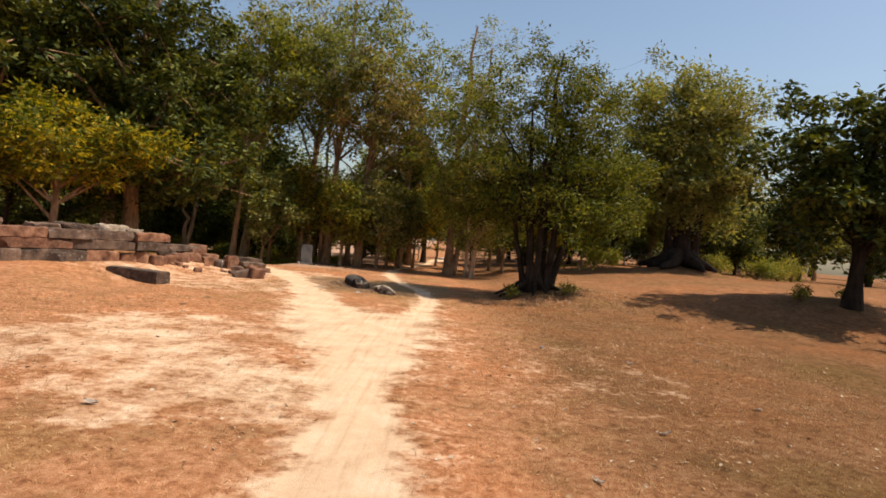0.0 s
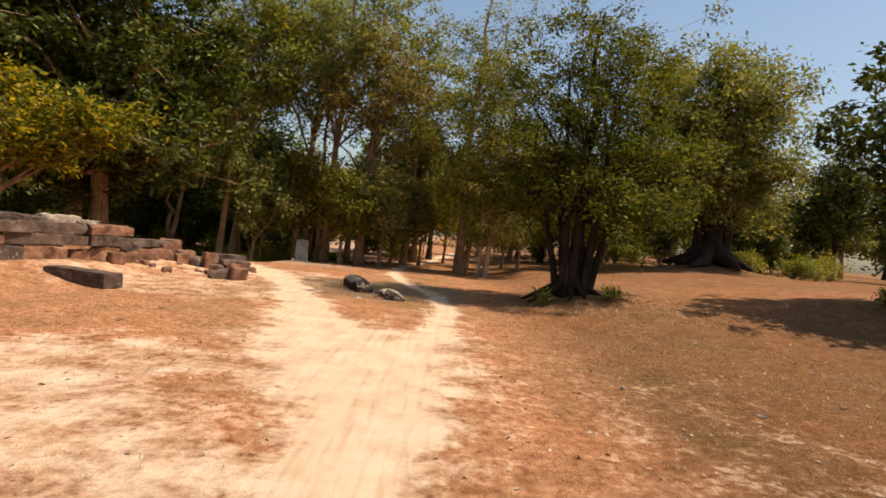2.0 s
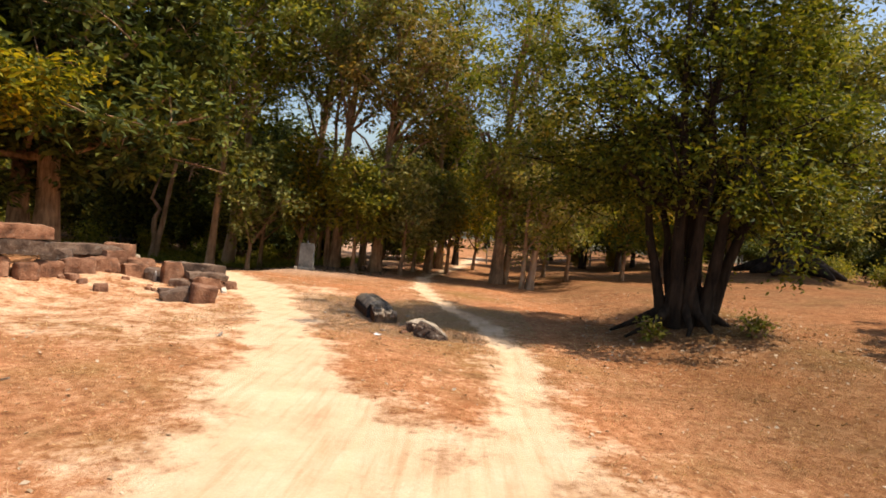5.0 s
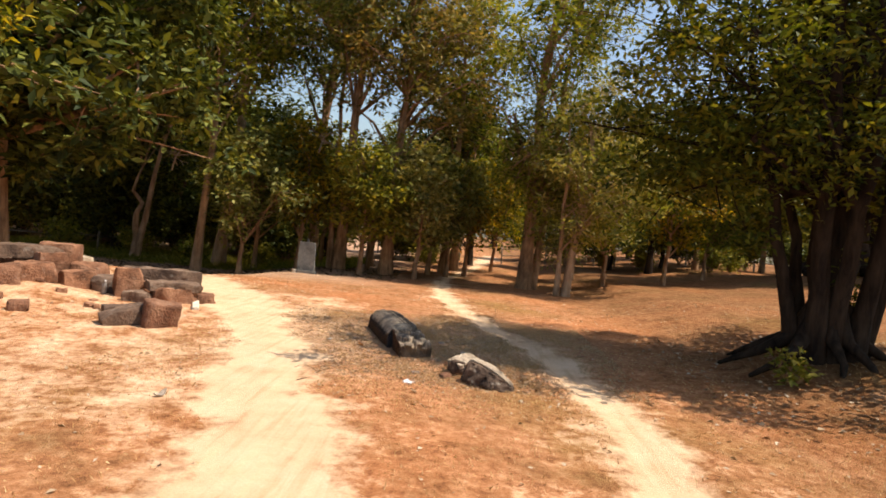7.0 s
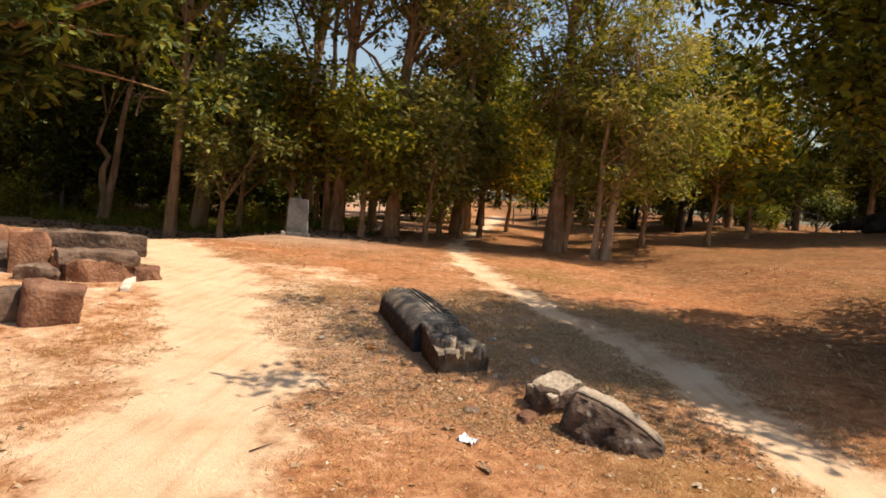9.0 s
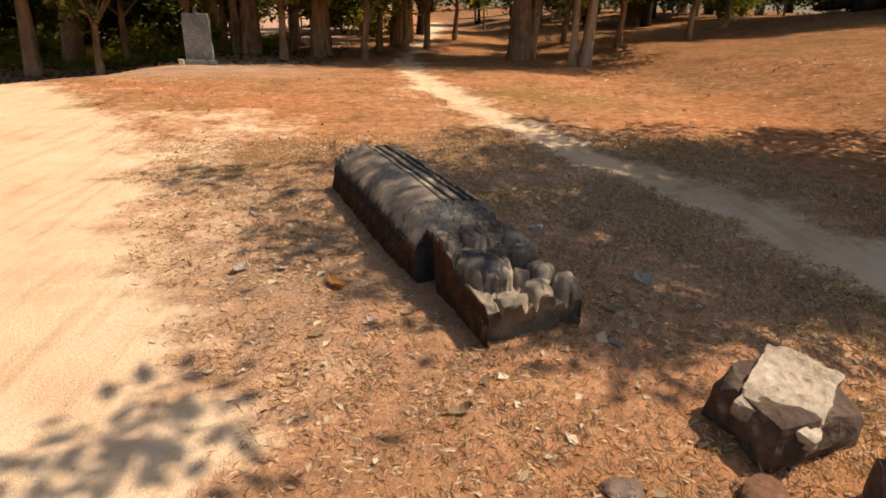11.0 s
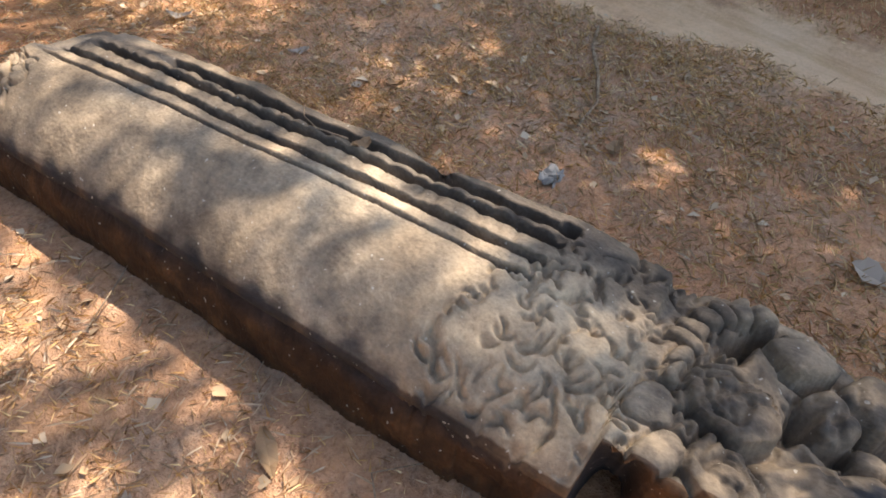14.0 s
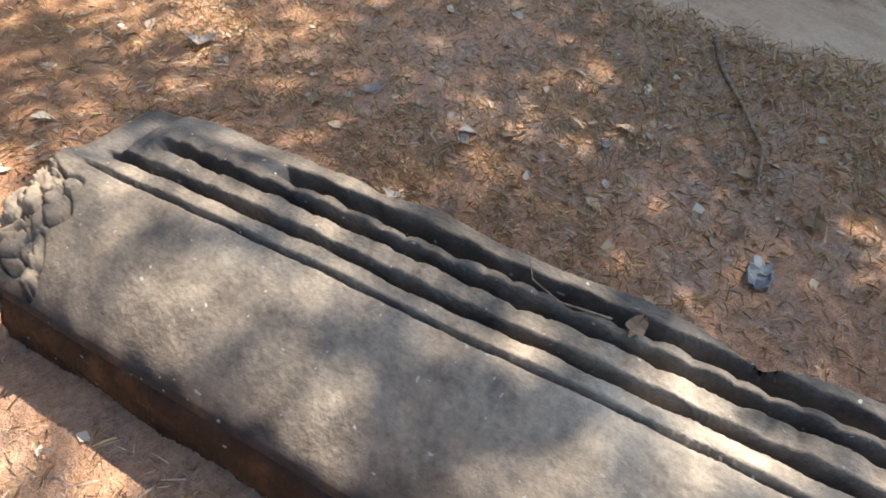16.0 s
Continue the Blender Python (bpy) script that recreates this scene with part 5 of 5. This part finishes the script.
rng_g = np.random.RandomState(21)
gx, gy = scatter(rng_g, 130000, -5.4, -0.2, 16.0, 21.8, 0.8)
blades("dry_grass", gx, gy, rng_g, 0.030, 0.0014, straw_mat, "short dry straw-coloured grass round the carved slab")
gx, gy = scatter(rng_g, 95000, -4.6, -0.6, 16.8, 21.4, 0.6)
blades("lying_straw", gx, gy, rng_g, 0.038, 0.0016, litter_mat, "broken straw and leaf crumbs lying round the carved slab", 1.25, 1.55)
gx, gy = scatter(rng_g, 80000, -2.5, 0.3, 17.0, 21.6, 0.6)
blades("dry_grass", gx, gy, rng_g, 0.034, 0.0015, dull_straw, "dull dry grass in the shade beside the carved slab", 0.3, 1.3)
gx, gy = scatter(rng_g, 150000, -8.5, 6.5, 3.0, 20, 1.2)
blades("dry_grass", gx, gy, rng_g, 0.035, 0.003, straw_mat, "short dry straw-coloured grass of the open ground")
gx, gy = scatter(rng_g, 26000, -22, -6.0, 32.5, 39, 1.0)
blades("tall_weeds", gx, gy, rng_g, 0.26, 0.009, weed_mat, "tall yellow-green weeds at the edge of the trees")


def dry_leaf(place, seed, length, mat, label="", z=None, group="dry leaves"):
    rng = random.Random(seed)
    bm = bmesh.new()
    n = 7
    wide, curl = rng.uniform(0.20, 0.34), rng.uniform(0.2, 0.8)
    rows = []
    for i in range(n):
        t = i / (n - 1)
        w = length * wide * math.sin(math.pi * min(0.97, max(0.05, t ** 0.8))) + 0.001
        zc = length * curl * (t - 0.5) ** 2 * 1.2
        edge = length * rng.uniform(0.02, 0.16) + zc
        w *= rng.uniform(0.8, 1.12)
        rows.append([bm.verts.new((length * (t - 0.5) + length * 0.05 * rng.uniform(-1, 1), s * w, zc if s == 0 else edge)) for s in (-1, 0, 1)])
    for r0, r1 in zip(rows, rows[1:]):
        for k in (0, 1):
            bm.faces.new((r0[k], r1[k], r1[k + 1], r0[k + 1]))
    ext = bmesh.ops.solidify(bm, geom=bm.faces[:], thickness=0.0012)
    ob = part("dry_leaf", bm, mat)
    zz = ground_at(*place) + 0.008 if z is None else z
    ob.matrix_world = pose(place[0], place[1], zz, rng.uniform(-14, 14), rng.uniform(-14, 14), rng.uniform(0, 360))
    tagged(ob, label, "leaf", group)
    return ob


BIG_LEAVES = [((-3.06, 18.53), 0.12, orange_leaf, "large curled orange-brown dry leaf on the ground"), ((-3.33, 18.72), 0.075, grey_leaf, ""), ((-3.22, 18.92), 0.102, grey_leaf, ""), ((-2.99, 18.90), 0.088, litter_mat, ""),
              ((-3.51, 18.71), 0.109, grey_leaf, ""), ((-3.21, 18.80), 0.068, litter_mat, ""), ((-2.43, 20.72), 0.095, grey_leaf, ""), ((-2.21, 20.21), 0.075, grey_leaf, ""), ((-2.07, 19.82), 0.068, litter_mat, ""),
              ((-2.18, 19.89), 0.054, grey_leaf, ""), ((-1.91, 19.64), 0.048, grey_leaf, ""), ((-2.45, 19.85), 0.048, grey_leaf, ""), ((-2.48, 20.36), 0.054, litter_mat, ""), ((-1.77, 19.15), 0.088, litter_mat, ""),
              ((-1.72, 18.46), 0.109, grey_leaf, ""), ((-2.35, 20.28), 0.054, litter_mat, ""), ((-1.55, 19.5), 0.041, grey_leaf, ""), ((-1.95, 19.25), 0.054, litter_mat, ""), ((-3.31, 21.42), 0.082, litter_mat, ""),
              ((-2.62, 17.62), 0.088, litter_mat, ""), ((-2.75, 18.25), 0.075, litter_mat, ""), ((-2.9, 18.2), 0.061, grey_leaf, ""), ((-3.1, 18.1), 0.068, litter_mat, ""), ((-1.95, 18.2), 0.082, litter_mat, ""), ((-2.38, 16.95), 0.082, litter_mat, ""), ((-2.2, 16.5), 0.095, litter_mat, "")]
for i, (p, L, m, lab) in enumerate(BIG_LEAVES):
    dry_leaf(p, 700 + i, L, m, lab or ("pale grey dry leaf lying on the ground" if m is grey_leaf else "brown dry leaf lying on the ground"))


def litter(n, x0, x1, y0, y1, seed, length, label, mat=None):
    rng = np.random.RandomState(seed)
    x, y = rng.uniform(x0, x1, n), rng.uniform(y0, y1, n)
    d = np.stack([x + 2.5, y - 17.97], -1)
    uu, vv = d @ np.array([-0.32, 0.948]), d @ np.array([0.948, 0.32])
    ok = ~((uu > -0.03) & (uu < 2.23) & (vv > -0.08) & (vv < 0.40)) & (bareness(x, y) < 0.62)
    x, y = x[ok], y[ok]
    n = len(x)
    a = rng.uniform(0, 2 * math.pi, n)
    L = length * (0.4 + rng.rand(n))
    w = L * rng.uniform(0.2, 0.38, n)
    z = gz(x, y) + 0.004
    tilt, roll = rng.normal(0, 0.25, n), rng.normal(0, 0.3, n)
    d = np.stack([np.cos(a), np.sin(a), tilt], -1) * L[:, None]
    s = np.stack([-np.sin(a), np.cos(a), roll], -1) * w[:, None]
    c = np.stack([x, y, z], -1)
    lift = np.array([0, 0, 1.0]) * (L * rng.uniform(0.05, 0.3, n))[:, None]
    V = np.stack([c - d * 0.5, c - d * 0.1 + s + lift, c + d * 0.5 + lift * 0.4, c + d * 0.05 - s + lift * 0.7, c], 1).reshape(-1, 3)
    i = np.arange(n)[:, None] * 5
    F = np.concatenate([i + np.array([[a0, b0, 4]]) for a0, b0 in ((0, 1), (1, 2), (2, 3), (3, 0))], 1).reshape(-1, 3)
    tagged(link_mesh("leaf_litter", V, F, mat or litter_mat), label, "leaf litter", kind="stuff")


litter(2600, -5, 0.2, 16, 22, 31, 0.026, "scattered small dry leaves round the carved slab")
litter(4000, -9, 7, 4, 27, 32, 0.045, "scattered small dry leaves over the open ground")
litter(2500, -16, -4, 29.3, 37, 33, 0.12, "dry brown leaf litter under the trees", forest_litter)
litter(700, 1, 6, 16, 21.5, 34, 0.06, "pale dry leaf litter round the root mound")


def twig(points, r, label, mat=None, name="twig"):
    root = empty(name, pose(0, 0, 0))
    tagged(root, label, "twig", "fallen twigs")
    tube_part("stem", [tube([(x, y, ground_at(x, y) + z) for x, y, z in points], [r * k for k in np.linspace(1, 0.5, len(points))], 6)], mat or twig_mat, root)


twig([(-1.17, 19.73, 0.008), (-1.33, 19.62, 0.014), (-1.46, 19.48, 0.010), (-1.62, 19.35, 0.02), (-1.78, 19.29, 0.015)], 0.008, "thin curved fallen branch on the grass")
twig([(-2.95, 18.60, 0.01), (-2.88, 18.75, 0.05), (-2.80, 18.72, 0.03)], 0.0025, "thin dry twig beside the carved slab")
twig([(-3.15, 19.35, 0.01), (-3.05, 19.42, 0.04), (-3.0, 19.5, 0.02)], 0.002, "thin dry twig beside the carved slab")
twig([(-3.46, 16.9, 0.004), (-3.43, 16.95, 0.010), (-3.42, 16.99, 0.006)], 0.0025, "short dark twig on the sandy path", bark_dark)
twig([(-3.3, 16.4, 0.005), (-3.22, 16.5, 0.012)], 0.004, "short dark twig on the sandy path", bark_dark)


def on_slab(u, v, z):
    return SLAB @ Vector((u, v, z))


p = on_slab(1.20, 0.312, 0.292)
dry_leaf((p.x, p.y), 941, 0.048, litter_mat, "curled brown dry leaf lying on the carved slab", z=p.z)
stalk = empty("twig", pose(0, 0, 0))
tagged(stalk, "thin pale leaf stalk lying on the carved slab", "twig", "fallen twigs")
tube_part("stem", [tube([on_slab(u, v, z) for u, v, z in ((1.23, 0.312, 0.296), (1.30, 0.300, 0.300), (1.345, 0.315, 0.304), (1.36, 0.335, 0.318))], [0.0018, 0.0016, 0.0014, 0.001], 5)], twig_mat, stalk)


# ---- small litter ----
def crumpled(name, place, size, mat, seed, label, category):
    """A crushed scrap of paper or film."""
    rng = random.Random(seed)
    bm = bmesh.new()
    bmesh.ops.create_grid(bm, x_segments=7, y_segments=6, size=0.5)
    for v in bm.verts:
        v.co = Vector((v.co.x * size[0] + rng.uniform(-0.1, 0.1) * size[0], v.co.y * size[1] + rng.uniform(-0.1, 0.1) * size[1], abs(noise.noise(v.co * 4 + Vector((seed, 0, 0)))) * size[2] + rng.uniform(0, 0.2) * size[2]))
    bmesh.ops.solidify(bm, geom=bm.faces[:], thickness=0.0015)
    ob = part(name, bm, mat)
    ob.matrix_world = pose(place[0], place[1], ground_at(*place) + 0.004, rng.uniform(-8, 8), rng.uniform(-8, 8), rng.uniform(0, 180))
    tagged(ob, label, category, "scraps of litter")


crumpled("paper_scrap", (-2.28, 16.82), (0.10, 0.07, 0.05), paper_mat, 3, "crumpled white paper scrap in dry grass", "litter")
crumpled("plastic_wrapper", (-2.03, 19.16), (0.075, 0.05, 0.03), plastic_mat, 4, "crumpled clear plastic wrapper beside the carved slab", "litter")
crumpled("paper_scrap", (-2.02, 17.95), (0.05, 0.03, 0.02), plastic_mat, 5, "small pale blue scrap in dry grass", "litter")
for i, (lx, ly) in enumerate(((3.8, 6.87), (2.27, 5.67), (4.44, 10.07), (1.3, 4.4), (4.3, 14.1), (-5.0, 12.9), (-4.88, 11.4), (5.4, 12.2), (1.8, 10.0), (3.1, 9.4), (-2.9, 5.1), (-4.2, 15.6))):
    dry_leaf((lx, ly), 900 + i, 0.13, grey_leaf, "pale dry leaf lying in brown grass")


def bottle(place, label):
    root = empty("plastic_bottle", pose(place[0], place[1], place[2], 14, 6, 20))
    tagged(root, label, "bottle")
    prof = ((0.0, 0.004), (0.030, 0.0), (0.033, 0.01), (0.033, 0.07), (0.029, 0.085), (0.033, 0.10), (0.033, 0.155), (0.022, 0.185), (0.013, 0.20), (0.013, 0.215))
    n = 14
    V = [(r * math.cos(2 * math.pi * k / n), r * math.sin(2 * math.pi * k / n), z) for r, z in prof for k in range(n)]
    F = [(i * n + k, i * n + (k + 1) % n, (i + 1) * n + (k + 1) % n, (i + 1) * n + k) for i in range(len(prof) - 1) for k in range(n)]
    body = link_mesh("bottle_body", V, F, plastic_mat, root, smooth=True)
    bm = bmesh.new()
    bmesh.ops.create_cone(bm, cap_ends=True, segments=12, radius1=0.015, radius2=0.015, depth=0.018)
    bmesh.ops.translate(bm, verts=bm.verts, vec=(0, 0, 0.222))
    part("bottle_cap", bm, paper_mat, body)


bottle((-7.3, 19.86, ground_at(-7.3, 19.86)), "empty cloudy plastic bottle leaning against a laterite block")


def dead_branch(place, seed):
    """A bare pale branch with forked twigs hung up in the foliage."""
    rng = np.random.RandomState(seed)
    root = empty("dead_branch", pose(*place))
    tagged(root, "bare pale dead branch caught among green leaves", "branch")
    tubes = [tube([(-0.1, 0, -0.5), (0, 0, 0), (0.25, -0.05, 0.25)], [0.035, 0.028, 0.012], 6)]
    for k in range(11):
        b = np.array([0.0, 0.0, -0.15 + 0.035 * k])
        d = rng.normal(0, 1, 3) * np.array([0.6, 0.25, 0.22]) + np.array([0, 0, 0.05])
        tubes.append(tube([b, b + d * 0.5 + rng.normal(0, 0.04, 3), b + d], [0.016, 0.011, 0.005], 5))
    tube_part("bough", tubes, twig_mat, root)


dead_branch((-6.9, 31.0, 4.35), 3)
dead_branch((-11.7, 30.6, 3.3), 4)
